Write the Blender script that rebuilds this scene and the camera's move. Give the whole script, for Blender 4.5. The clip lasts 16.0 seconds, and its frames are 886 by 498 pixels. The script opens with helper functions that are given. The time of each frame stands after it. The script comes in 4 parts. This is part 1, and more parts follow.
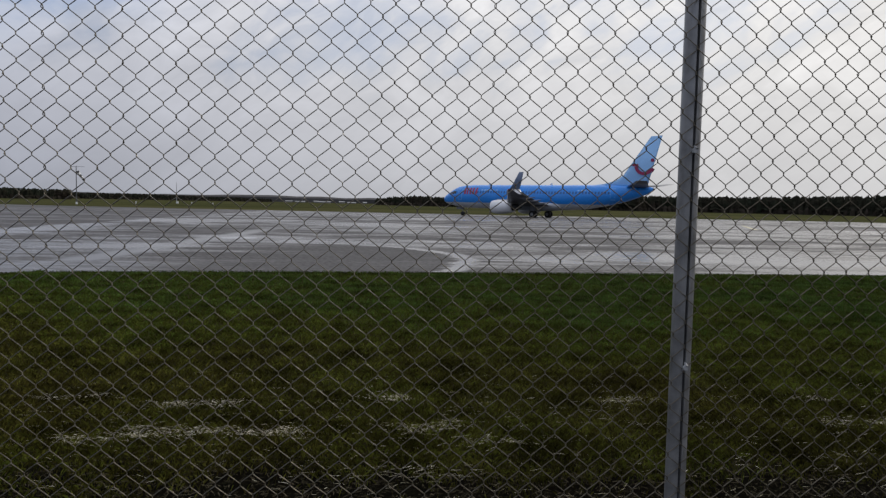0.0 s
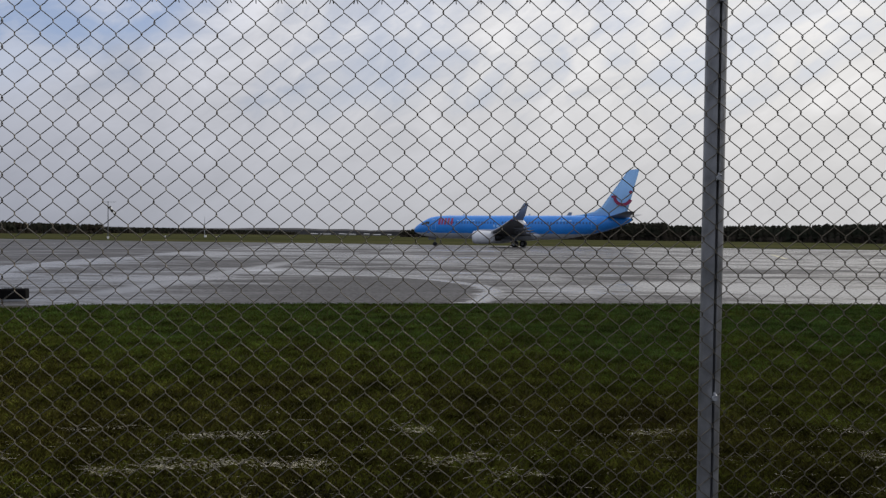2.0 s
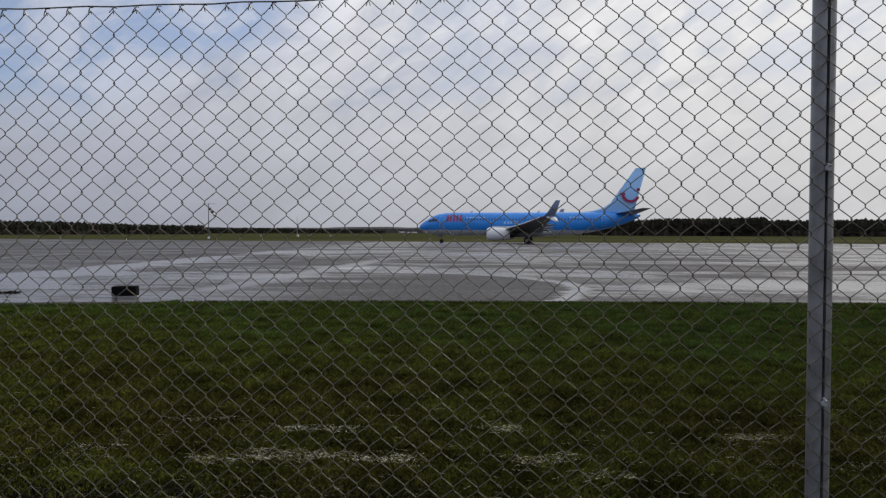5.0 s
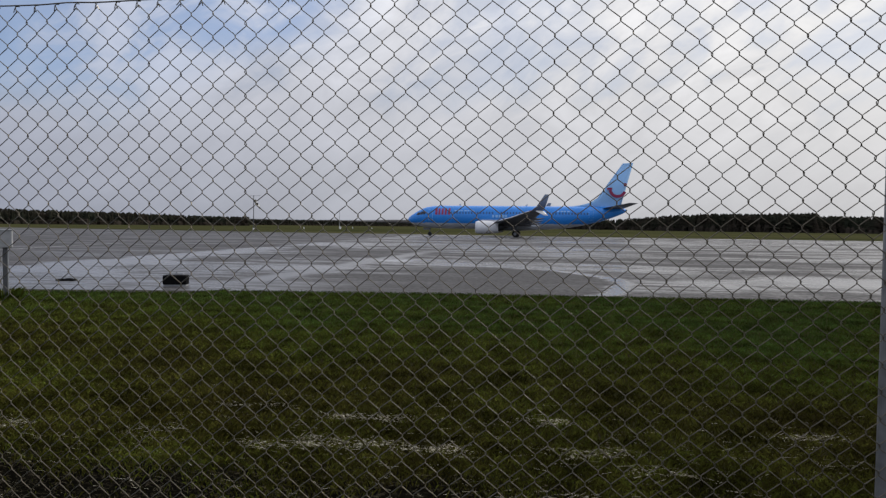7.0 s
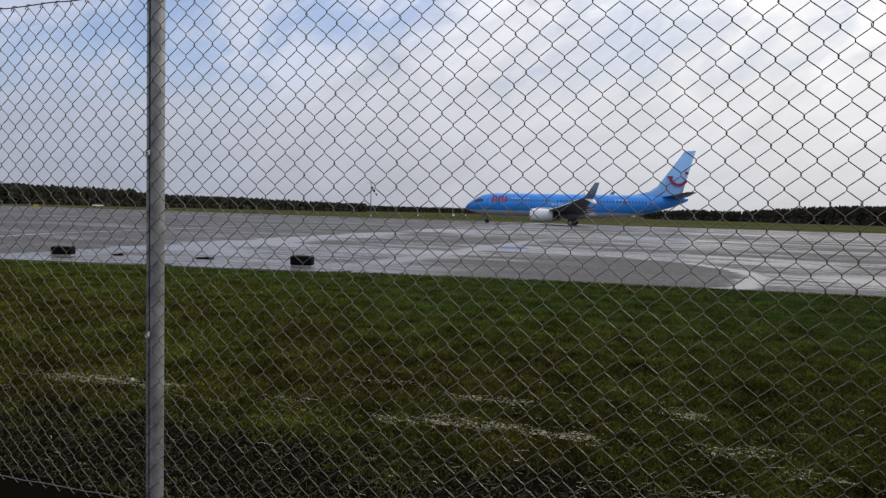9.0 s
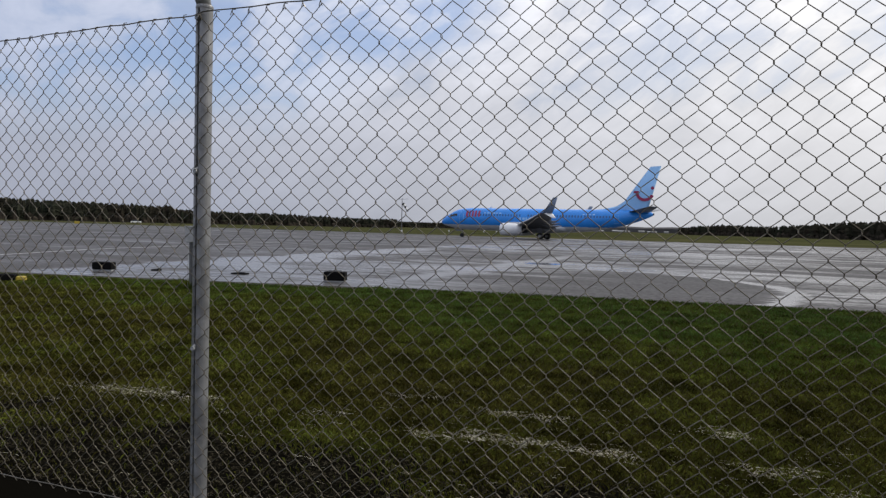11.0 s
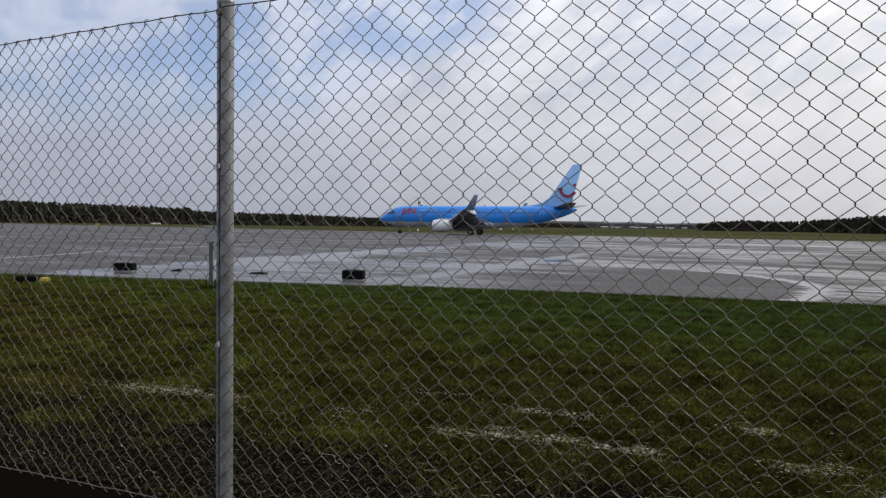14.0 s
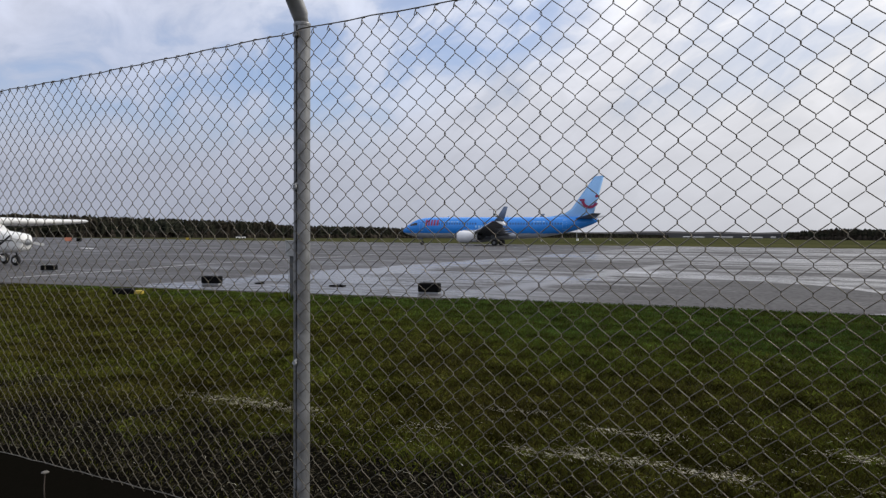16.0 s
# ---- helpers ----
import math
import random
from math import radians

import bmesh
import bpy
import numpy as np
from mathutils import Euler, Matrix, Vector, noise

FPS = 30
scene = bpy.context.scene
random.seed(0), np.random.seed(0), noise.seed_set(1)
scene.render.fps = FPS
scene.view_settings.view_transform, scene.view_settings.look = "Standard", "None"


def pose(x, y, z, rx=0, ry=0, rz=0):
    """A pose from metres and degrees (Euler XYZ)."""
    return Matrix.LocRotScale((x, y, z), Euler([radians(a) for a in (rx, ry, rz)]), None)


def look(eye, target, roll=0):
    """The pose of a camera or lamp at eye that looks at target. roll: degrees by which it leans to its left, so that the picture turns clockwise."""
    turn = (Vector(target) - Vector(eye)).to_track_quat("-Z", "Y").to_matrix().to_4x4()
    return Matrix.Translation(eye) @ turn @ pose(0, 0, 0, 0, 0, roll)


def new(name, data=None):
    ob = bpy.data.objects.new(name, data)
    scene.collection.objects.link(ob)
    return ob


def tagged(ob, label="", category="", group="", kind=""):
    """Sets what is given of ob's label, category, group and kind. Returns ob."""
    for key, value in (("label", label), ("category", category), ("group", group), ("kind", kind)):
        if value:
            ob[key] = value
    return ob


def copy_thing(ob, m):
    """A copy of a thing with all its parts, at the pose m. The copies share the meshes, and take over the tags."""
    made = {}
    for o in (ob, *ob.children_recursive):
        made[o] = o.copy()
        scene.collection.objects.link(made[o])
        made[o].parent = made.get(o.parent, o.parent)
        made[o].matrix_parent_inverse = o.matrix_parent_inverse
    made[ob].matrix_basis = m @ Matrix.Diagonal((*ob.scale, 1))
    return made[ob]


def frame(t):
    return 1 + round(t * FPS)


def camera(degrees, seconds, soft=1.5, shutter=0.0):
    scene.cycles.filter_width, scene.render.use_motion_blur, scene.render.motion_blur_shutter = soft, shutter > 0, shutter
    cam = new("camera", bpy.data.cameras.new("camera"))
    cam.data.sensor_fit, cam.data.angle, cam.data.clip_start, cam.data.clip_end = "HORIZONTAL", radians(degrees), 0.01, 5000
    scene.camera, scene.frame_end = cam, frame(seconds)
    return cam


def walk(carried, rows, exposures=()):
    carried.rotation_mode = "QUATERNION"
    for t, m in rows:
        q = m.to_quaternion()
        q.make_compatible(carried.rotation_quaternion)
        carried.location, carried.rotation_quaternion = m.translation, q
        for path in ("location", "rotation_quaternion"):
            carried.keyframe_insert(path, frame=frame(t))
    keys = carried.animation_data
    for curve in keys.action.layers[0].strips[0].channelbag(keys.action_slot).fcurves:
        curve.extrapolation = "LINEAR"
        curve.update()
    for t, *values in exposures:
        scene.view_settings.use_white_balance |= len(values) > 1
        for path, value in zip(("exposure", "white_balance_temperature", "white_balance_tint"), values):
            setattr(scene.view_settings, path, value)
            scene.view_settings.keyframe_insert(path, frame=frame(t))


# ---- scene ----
cam = camera(66.2, 16.0, soft=1.32)
PATH = [
    (0, (0.324, -1.980, 1.327), (0.436, 0.012, 1.197), 1.2),
    (0.5, (0.329, -1.970, 1.323), (0.408, 0.025, 1.200), 0.9),
    (1, (0.324, -1.986, 1.320), (0.384, 0.011, 1.230), 0.9),
    (1.5, (0.331, -1.973, 1.322), (0.417, 0.023, 1.231), 0.3),
    (2, (0.327, -1.986, 1.322), (0.366, 0.013, 1.283), 0.7),
    (2.5, (0.318, -1.991, 1.323), (0.263, 0.008, 1.265), 0.4),
    (3, (0.317, -1.984, 1.322), (0.268, 0.014, 1.242), -0.1),
    (3.5, (0.318, -1.983, 1.322), (0.275, 0.016, 1.280), 0.1),
    (4, (0.323, -1.983, 1.323), (0.208, 0.013, 1.274), -0.2),
    (4.5, (0.322, -1.977, 1.322), (0.149, 0.015, 1.275), -0.1),
    (7, (0.267, -1.984, 1.311), (-0.064, -0.012, 1.243), 0.7),
    (7.5, (0.197, -1.955, 1.274), (-0.173, 0.009, 1.189), 0.5),
    (8, (0.170, -1.959, 1.269), (-0.309, -0.018, 1.206), 0.5),
    (8.5, (0.148, -1.957, 1.266), (-0.444, -0.048, 1.174), 0.4),
    (9, (0.137, -1.952, 1.262), (-0.511, -0.063, 1.153), 1.5),
    (9.5, (0.141, -1.959, 1.261), (-0.561, -0.087, 1.187), 2.4),
    (12, (0.087, -1.988, 1.251), (-0.650, -0.130, 1.187), 1.2),
    (12.5, (0.075, -1.981, 1.246), (-0.648, -0.118, 1.158), 1.3),
    (13, (0.066, -1.965, 1.245), (-0.701, -0.119, 1.176), 1.5),
    (13.5, (0.074, -1.966, 1.244), (-0.695, -0.121, 1.172), 1.3),
    (14, (0.075, -1.964, 1.241), (-0.704, -0.123, 1.171), 0.8),
    (14.5, (0.060, -1.959, 1.242), (-0.734, -0.124, 1.174), 1.1),
    (15, (0.043, -1.960, 1.241), (-0.822, -0.158, 1.179), 0.9),
    (15.5, (0.036, -1.954, 1.247), (-0.848, -0.162, 1.176), 0.5),
    (16, (0.056, -1.920, 1.261), (-0.923, -0.176, 1.223), 0.3),
]
walk(cam, [(t, look(eye, target, roll)) for t, eye, target, roll in PATH],
     [(0, 0.16), (1.5, 0.1), (3.5, 0.1), (5.5, 0.15), (7, 0.22), (8, 0.32), (9, 0.45), (12, 0.42), (14, 0.42), (16, 0.45)])

# ---- world, sun, exposure ----
SUN_AZ, SUN_EL = radians(48), radians(38)      # clockwise from +y
SUN_DIR = Vector((math.sin(SUN_AZ) * math.cos(SUN_EL), math.cos(SUN_AZ) * math.cos(SUN_EL), math.sin(SUN_EL)))
scene.view_settings.exposure = 0.0


def build_world():
    w = bpy.data.worlds.new("overcast_sky")
    scene.world = w
    w.use_nodes = True
    nt = w.node_tree
    nt.nodes.clear()
    N, L = nt.nodes.new, nt.links.new

    def math_node(op, a, b=None, c=None, clamp=False):
        n = N("ShaderNodeMath")
        n.operation, n.use_clamp = op, clamp
        for i, v in enumerate((a, b, c)):
            if v is None:
                continue
            if isinstance(v, (int, float)):
                n.inputs[i].default_value = v
            else:
                L(v, n.inputs[i])
        return n.outputs[0]

    out, bg = N("ShaderNodeOutputWorld"), N("ShaderNodeBackground")
    sky = N("ShaderNodeTexSky")
    sky.sky_type, sky.sun_disc = "NISHITA", False
    sky.sun_elevation, sky.sun_rotation = SUN_EL, SUN_AZ
    tc, sep = N("ShaderNodeTexCoord"), N("ShaderNodeSeparateXYZ")
    L(tc.outputs["Generated"], sep.inputs[0])
    # the cloud sheet is drawn out in slanting streaks
    slant, stretch = N("ShaderNodeMapping"), N("ShaderNodeMapping")
    slant.inputs["Rotation"].default_value = (0, radians(24), 0)
    stretch.inputs["Scale"].default_value = (1.0, 1.0, 1.9)
    L(tc.outputs["Generated"], slant.inputs["Vector"])
    L(slant.outputs[0], stretch.inputs["Vector"])

    def cloud_noise(scale, detail, rough, offset, warp=0.3):
        m, n = N("ShaderNodeMapping"), N("ShaderNodeTexNoise")
        m.inputs["Location"].default_value = offset
        L(stretch.outputs[0], m.inputs["Vector"])
        L(m.outputs[0], n.inputs["Vector"])
        n.inputs["Scale"].default_value, n.inputs["Detail"].default_value = scale, detail
        n.inputs["Roughness"].default_value = rough
        n.inputs["Distortion"].default_value = warp
        return n.outputs["Fac"]

    def smooth(v, a, b, lo, hi):
        n = N("ShaderNodeMapRange")
        n.interpolation_type = "SMOOTHSTEP"
        L(v, n.inputs[0])
        for i, q in enumerate((a, b, lo, hi)):
            n.inputs[i + 1].default_value = q
        return n.outputs[0]

    big = cloud_noise(3.2, 5, 0.55, CLOUD_A)
    fine = cloud_noise(9.0, 6, 0.58, CLOUD_B, 0.5)
    low = smooth(sep.outputs[2], 0.08, 0.22, 1.0, 0.0)
    # one ragged opening in the sheet where the blue shows, slanting up to the right, and thin places elsewhere
    drop = math_node("SUBTRACT", sep.outputs[2], math_node("MULTIPLY_ADD", sep.outputs[0], 0.42, 0.435))
    drop = math_node("ADD", drop, math_node("MULTIPLY", math_node("SUBTRACT", big, 0.5), 0.28))
    gap = math_node("MULTIPLY", smooth(drop, -0.10, 0.0, 0.0, 1.0), smooth(drop, 0.07, 0.24, 1.0, 0.0))
    gap = math_node("MULTIPLY", gap, smooth(sep.outputs[0], -0.36, -0.20, 1.0, 0.0))
    gap = math_node("MULTIPLY", gap, smooth(math_node("ADD", math_node("MULTIPLY", fine, 0.75), math_node("MULTIPLY", big, 0.25)), 0.40, 0.58, 1.0, 0.35))
    thin = smooth(math_node("ADD", math_node("MULTIPLY", big, 0.6), math_node("MULTIPLY", fine, 0.4)), 0.34, 0.5, 0.22, 0.0)
    open_sky = math_node("MULTIPLY", math_node("MAXIMUM", math_node("MULTIPLY", gap, 0.62), thin), math_node("SUBTRACT", 1.0, low))
    closed = math_node("SUBTRACT", 1.0, open_sky)
    # glow of the veiled sun
    dot = N("ShaderNodeVectorMath")
    dot.operation = "DOT_PRODUCT"
    L(tc.outputs["Generated"], dot.inputs[0])
    dot.inputs[1].default_value = SUN_DIR
    near = math_node("MAXIMUM", dot.outputs["Value"], 0.0)
    glow = math_node("ADD", math_node("MULTIPLY", math_node("POWER", near, 1.3), 0.335), math_node("MULTIPLY", math_node("POWER", near, 14.0), 0.03))
    tex = math_node("ADD", math_node("MULTIPLY", fine, 0.85), math_node("MULTIPLY", big, 0.5))
    tex = math_node("ADD", tex, 0.36)
    # the cloud sheet is smoother low down
    calm = math_node("MULTIPLY", low, 0.6)
    tex = math_node("ADD", math_node("MULTIPLY", tex, math_node("SUBTRACT", 1.0, calm)), math_node("MULTIPLY", calm, 1.04))
    rise = math_node("MULTIPLY", math_node("MINIMUM", math_node("MAXIMUM", sep.outputs[2], 0.0), 0.4), 0.66)
    lum = math_node("MULTIPLY", math_node("ADD", math_node("ADD", glow, rise), 0.288), tex)
    col = N("ShaderNodeMix")
    col.data_type = "RGBA"
    L(math_node("POWER", near, 0.9, clamp=True), col.inputs["Factor"])
    col.inputs["A"].default_value = (0.885, 0.945, 1.15, 1)
    col.inputs["B"].default_value = (1.005, 0.98, 0.94, 1)
    scaled = N("ShaderNodeVectorMath")
    scaled.operation = "SCALE"
    L(col.outputs["Result"], scaled.inputs[0])
    L(math_node("MULTIPLY", lum, 10.0), scaled.inputs["Scale"])
    blue = N("ShaderNodeVectorMath")
    blue.operation = "MULTIPLY"
    L(sky.outputs[0], blue.inputs[0])
    blue.inputs[1].default_value = (SKY_GAIN * 0.85, SKY_GAIN * 0.98, SKY_GAIN * 1.2)
    mix = N("ShaderNodeMix")
    mix.data_type = "RGBA"
    L(math_node("MAXIMUM", closed, near), mix.inputs["Factor"])
    L(blue.outputs[0], mix.inputs["A"])
    L(scaled.outputs[0], mix.inputs["B"])
    L(mix.outputs["Result"], bg.inputs["Color"])
    bg.inputs["Strength"].default_value = 0.1
    L(bg.outputs[0], out.inputs[0])


CLOUD_A, CLOUD_B, SKY_GAIN = (5.07, 2.4, 0.0), (7.02, 2.9, 0.0), 1.0
build_world()
sun = new("sun", bpy.data.lights.new("sun", "SUN"))
sun.data.energy, sun.data.angle, sun.data.color = 1.15, radians(10), (1.0, 0.95, 0.88)
sun.matrix_world = look(SUN_DIR * 50, (0, 0, 0))


# ---- materials ----
def material(name, color, rough=0.6, metal=0.0, vary=0.25, scale=6.0, bump=0.1, fine=60.0, spec=0.5, color2=None, rand=0.0, island=0.0):
    """Principled surface with stains at one scale, grain and relief at another."""
    m = bpy.data.materials.new(name)
    m.use_nodes = True
    nt = m.node_tree
    N, L = nt.nodes.new, nt.links.new
    b = nt.nodes["Principled BSDF"]
    b.inputs["Metallic"].default_value = metal
    b.inputs["Specular IOR Level"].default_value = spec
    tc = N("ShaderNodeTexCoord")
    n1, n2 = N("ShaderNodeTexNoise"), N("ShaderNodeTexNoise")
    n1.inputs["Scale"].default_value, n1.inputs["Detail"].default_value = scale, 5
    n2.inputs["Scale"].default_value, n2.inputs["Detail"].default_value = fine, 3
    L(tc.outputs["Object"], n1.inputs["Vector"])
    L(tc.outputs["Object"], n2.inputs["Vector"])
    mix = N("ShaderNodeMix")
    mix.data_type = "RGBA"
    c2 = color2 or tuple(c * (1 - vary) for c in color)
    mix.inputs["A"].default_value, mix.inputs["B"].default_value = (*c2, 1), (*color, 1)
    ramp = N("ShaderNodeMapRange")
    ramp.inputs[1].default_value, ramp.inputs[2].default_value = 0.35, 0.65
    L(n1.outputs["Fac"], ramp.inputs[0])
    L(ramp.outputs[0], mix.inputs["Factor"])
    last = mix.outputs["Result"]
    if rand or island:
        src = N("ShaderNodeObjectInfo").outputs["Random"] if rand else N("ShaderNodeNewGeometry").outputs["Random Per Island"]
        amt = rand or island
        mr, vm = N("ShaderNodeMapRange"), N("ShaderNodeVectorMath")
        mr.inputs[3].default_value, mr.inputs[4].default_value = 1 - amt, 1 + amt
        vm.operation = "SCALE"
        L(src, mr.inputs[0])
        L(last, vm.inputs[0])
        L(mr.outputs[0], vm.inputs["Scale"])
        last = vm.outputs[0]
    L(last, b.inputs["Base Color"])
    rr = N("ShaderNodeMapRange")
    rr.inputs[3].default_value, rr.inputs[4].default_value = max(0.02, rough - 0.1), min(1, rough + 0.1)
    L(n2.outputs["Fac"], rr.inputs[0])
    L(rr.outputs[0], b.inputs["Roughness"])
    if bump:
        bp = N("ShaderNodeBump")
        bp.inputs["Strength"].default_value, bp.inputs["Distance"].default_value = bump, 0.01
        L(n2.outputs["Fac"], bp.inputs["Height"])
        L(bp.outputs[0], b.inputs["Normal"])
    return m


def turf_material():
    """Short wet winter grass: green band further out, brown moss nearer, bare dark soil along the fence."""
    m = material("turf", (0.034, 0.036, 0.015), rough=0.95, spec=0.0, scale=1.2, fine=25, bump=0.6, color2=(0.026, 0.021, 0.011))
    nt = m.node_tree
    N, L = nt.nodes.new, nt.links.new
    b = nt.nodes["Principled BSDF"]
    base = b.inputs["Base Color"].links[0].from_socket
    geo, sep, noise_n = N("ShaderNodeNewGeometry"), N("ShaderNodeSeparateXYZ"), N("ShaderNodeTexNoise")
    L(geo.outputs["Position"], sep.inputs[0])
    L(geo.outputs["Position"], noise_n.inputs["Vector"])
    noise_n.inputs["Scale"].default_value = 1.6
    add = N("ShaderNodeMath")
    add.operation = "MULTIPLY_ADD"
    L(noise_n.outputs["Fac"], add.inputs[0])
    add.inputs[1].default_value = 0.9
    off, dist = N("ShaderNodeMath"), N("ShaderNodeMath")
    off.operation, dist.operation = "SUBTRACT", "ABSOLUTE"
    L(sep.outputs[1], off.inputs[0])
    off.inputs[1].default_value = 0.45
    L(off.outputs[0], dist.inputs[0])
    L(dist.outputs[0], add.inputs[2])
    mr = N("ShaderNodeMapRange")
    L(add.outputs[0], mr.inputs[0])
    mr.inputs[1].default_value, mr.inputs[2].default_value = 1.3, 2.05
    mix = N("ShaderNodeMix")
    mix.data_type = "RGBA"
    mix.inputs["A"].default_value = (0.0045, 0.004, 0.003, 1)
    L(mr.outputs[0], mix.inputs["Factor"])
    L(base, mix.inputs["B"])
    # rough pale grass beyond the apron
    field, tone, out_there, last = N("ShaderNodeTexNoise"), N("ShaderNodeMix"), N("ShaderNodeMapRange"), N("ShaderNodeMix")
    stretch = N("ShaderNodeMapping")
    stretch.inputs["Scale"].default_value = (0.02, 0.11, 1)
    L(geo.outputs["Position"], stretch.inputs["Vector"])
    L(stretch.outputs[0], field.inputs["Vector"])
    field.inputs["Scale"].default_value, field.inputs["Detail"].default_value = 1.0, 6
    tone.data_type = last.data_type = "RGBA"
    tone.inputs["A"].default_value, tone.inputs["B"].default_value = (0.030, 0.037, 0.015, 1), (0.078, 0.074, 0.034, 1)
    spread = N("ShaderNodeMapRange")
    spread.inputs[1].default_value, spread.inputs[2].default_value = 0.35, 0.65
    L(field.outputs["Fac"], spread.inputs[0])
    L(spread.outputs[0], tone.inputs["Factor"])
    L(sep.outputs[1], out_there.inputs[0])
    out_there.inputs[1].default_value, out_there.inputs[2].default_value = 60.0, 100.0
    L(out_there.outputs[0], last.inputs["Factor"])
    L(mix.outputs["Result"], last.inputs["A"])
    L(tone.outputs["Result"], last.inputs["B"])
    L(last.outputs["Result"], b.inputs["Base Color"])
    return m


def blade_material(name, ramp_cols, green_band=True):
    """Grass blades: each blade takes its own tone; greener towards the apron."""
    m = bpy.data.materials.new(name)
    m.use_nodes = True
    nt = m.node_tree
    N, L = nt.nodes.new, nt.links.new
    b = nt.nodes["Principled BSDF"]
    b.inputs["Roughness"].default_value, b.inputs["Specular IOR Level"].default_value = 0.9, 0.0
    geo, ramp = N("ShaderNodeNewGeometry"), N("ShaderNodeValToRGB")
    el = ramp.color_ramp.elements
    while len(el) < len(ramp_cols):
        el.new(0.5)
    for i, c in enumerate(ramp_cols):
        el[i].position, el[i].color = i / max(1, len(ramp_cols) - 1), (*c, 1)
    fac = geo.outputs["Random Per Island"]
    if green_band:
        sep, mr, nz, ad = N("ShaderNodeSeparateXYZ"), N("ShaderNodeMapRange"), N("ShaderNodeTexNoise"), N("ShaderNodeMath")
        L(geo.outputs["Position"], sep.inputs[0])
        L(geo.outputs["Position"], nz.inputs["Vector"])
        nz.inputs["Scale"].default_value, nz.inputs["Detail"].default_value = 0.55, 4
        mr.inputs[1].default_value, mr.inputs[2].default_value = 3.3, 7.4
        mr.inputs[3].default_value, mr.inputs[4].default_value = -0.42, 0.1
        slant = N("ShaderNodeMath")
        slant.operation = "MULTIPLY_ADD"
        L(sep.outputs[0], slant.inputs[0])
        slant.inputs[1].default_value = 0.2
        L(sep.outputs[1], slant.inputs[2])
        L(slant.outputs[0], mr.inputs[0])
        ad.operation = "ADD"
        L(mr.outputs[0], ad.inputs[0])
        a2, m2 = N("ShaderNodeMath"), N("ShaderNodeMath")
        m2.operation = "MULTIPLY_ADD"
        L(fac, m2.inputs[0])
        m2.inputs[1].default_value, m2.inputs[2].default_value = 0.5, -0.1
        L(m2.outputs[0], ad.inputs[1])
        a2.operation = "MULTIPLY_ADD"
        L(nz.outputs["Fac"], a2.inputs[0])
        a2.inputs[1].default_value = 1.1
        L(ad.outputs[0], a2.inputs[2])
        fac = a2.outputs[0]
    L(fac, ramp.inputs[0])
    last = ramp.outputs[0]
    if green_band:
        # clumps: some tufts thick and pale, others thin and dark
        n3, m3, m4, mm, sc = N("ShaderNodeTexNoise"), N("ShaderNodeMapRange"), N("ShaderNodeMapRange"), N("ShaderNodeMath"), N("ShaderNodeVectorMath")
        L(geo.outputs["Position"], n3.inputs["Vector"])
        n3.inputs["Scale"].default_value, n3.inputs["Detail"].default_value, n3.inputs["Roughness"].default_value = 2.2, 6, 0.72
        L(n3.outputs["Fac"], m3.inputs[0])
        m3.inputs[1].default_value, m3.inputs[2].default_value = 0.38, 0.64
        m3.inputs[3].default_value, m3.inputs[4].default_value = 0.4, 1.64
        L(geo.outputs["Random Per Island"], m4.inputs[0])
        m4.inputs[3].default_value, m4.inputs[4].default_value = 0.6, 1.4
        mm.operation, sc.operation = "MULTIPLY", "SCALE"
        L(m3.outputs[0], mm.inputs[0])
        L(m4.outputs[0], mm.inputs[1])
        L(last, sc.inputs[0])
        L(mm.outputs[0], sc.inputs["Scale"])
        last = sc.outputs[0]
    L(last, b.inputs["Base Color"])
    return m


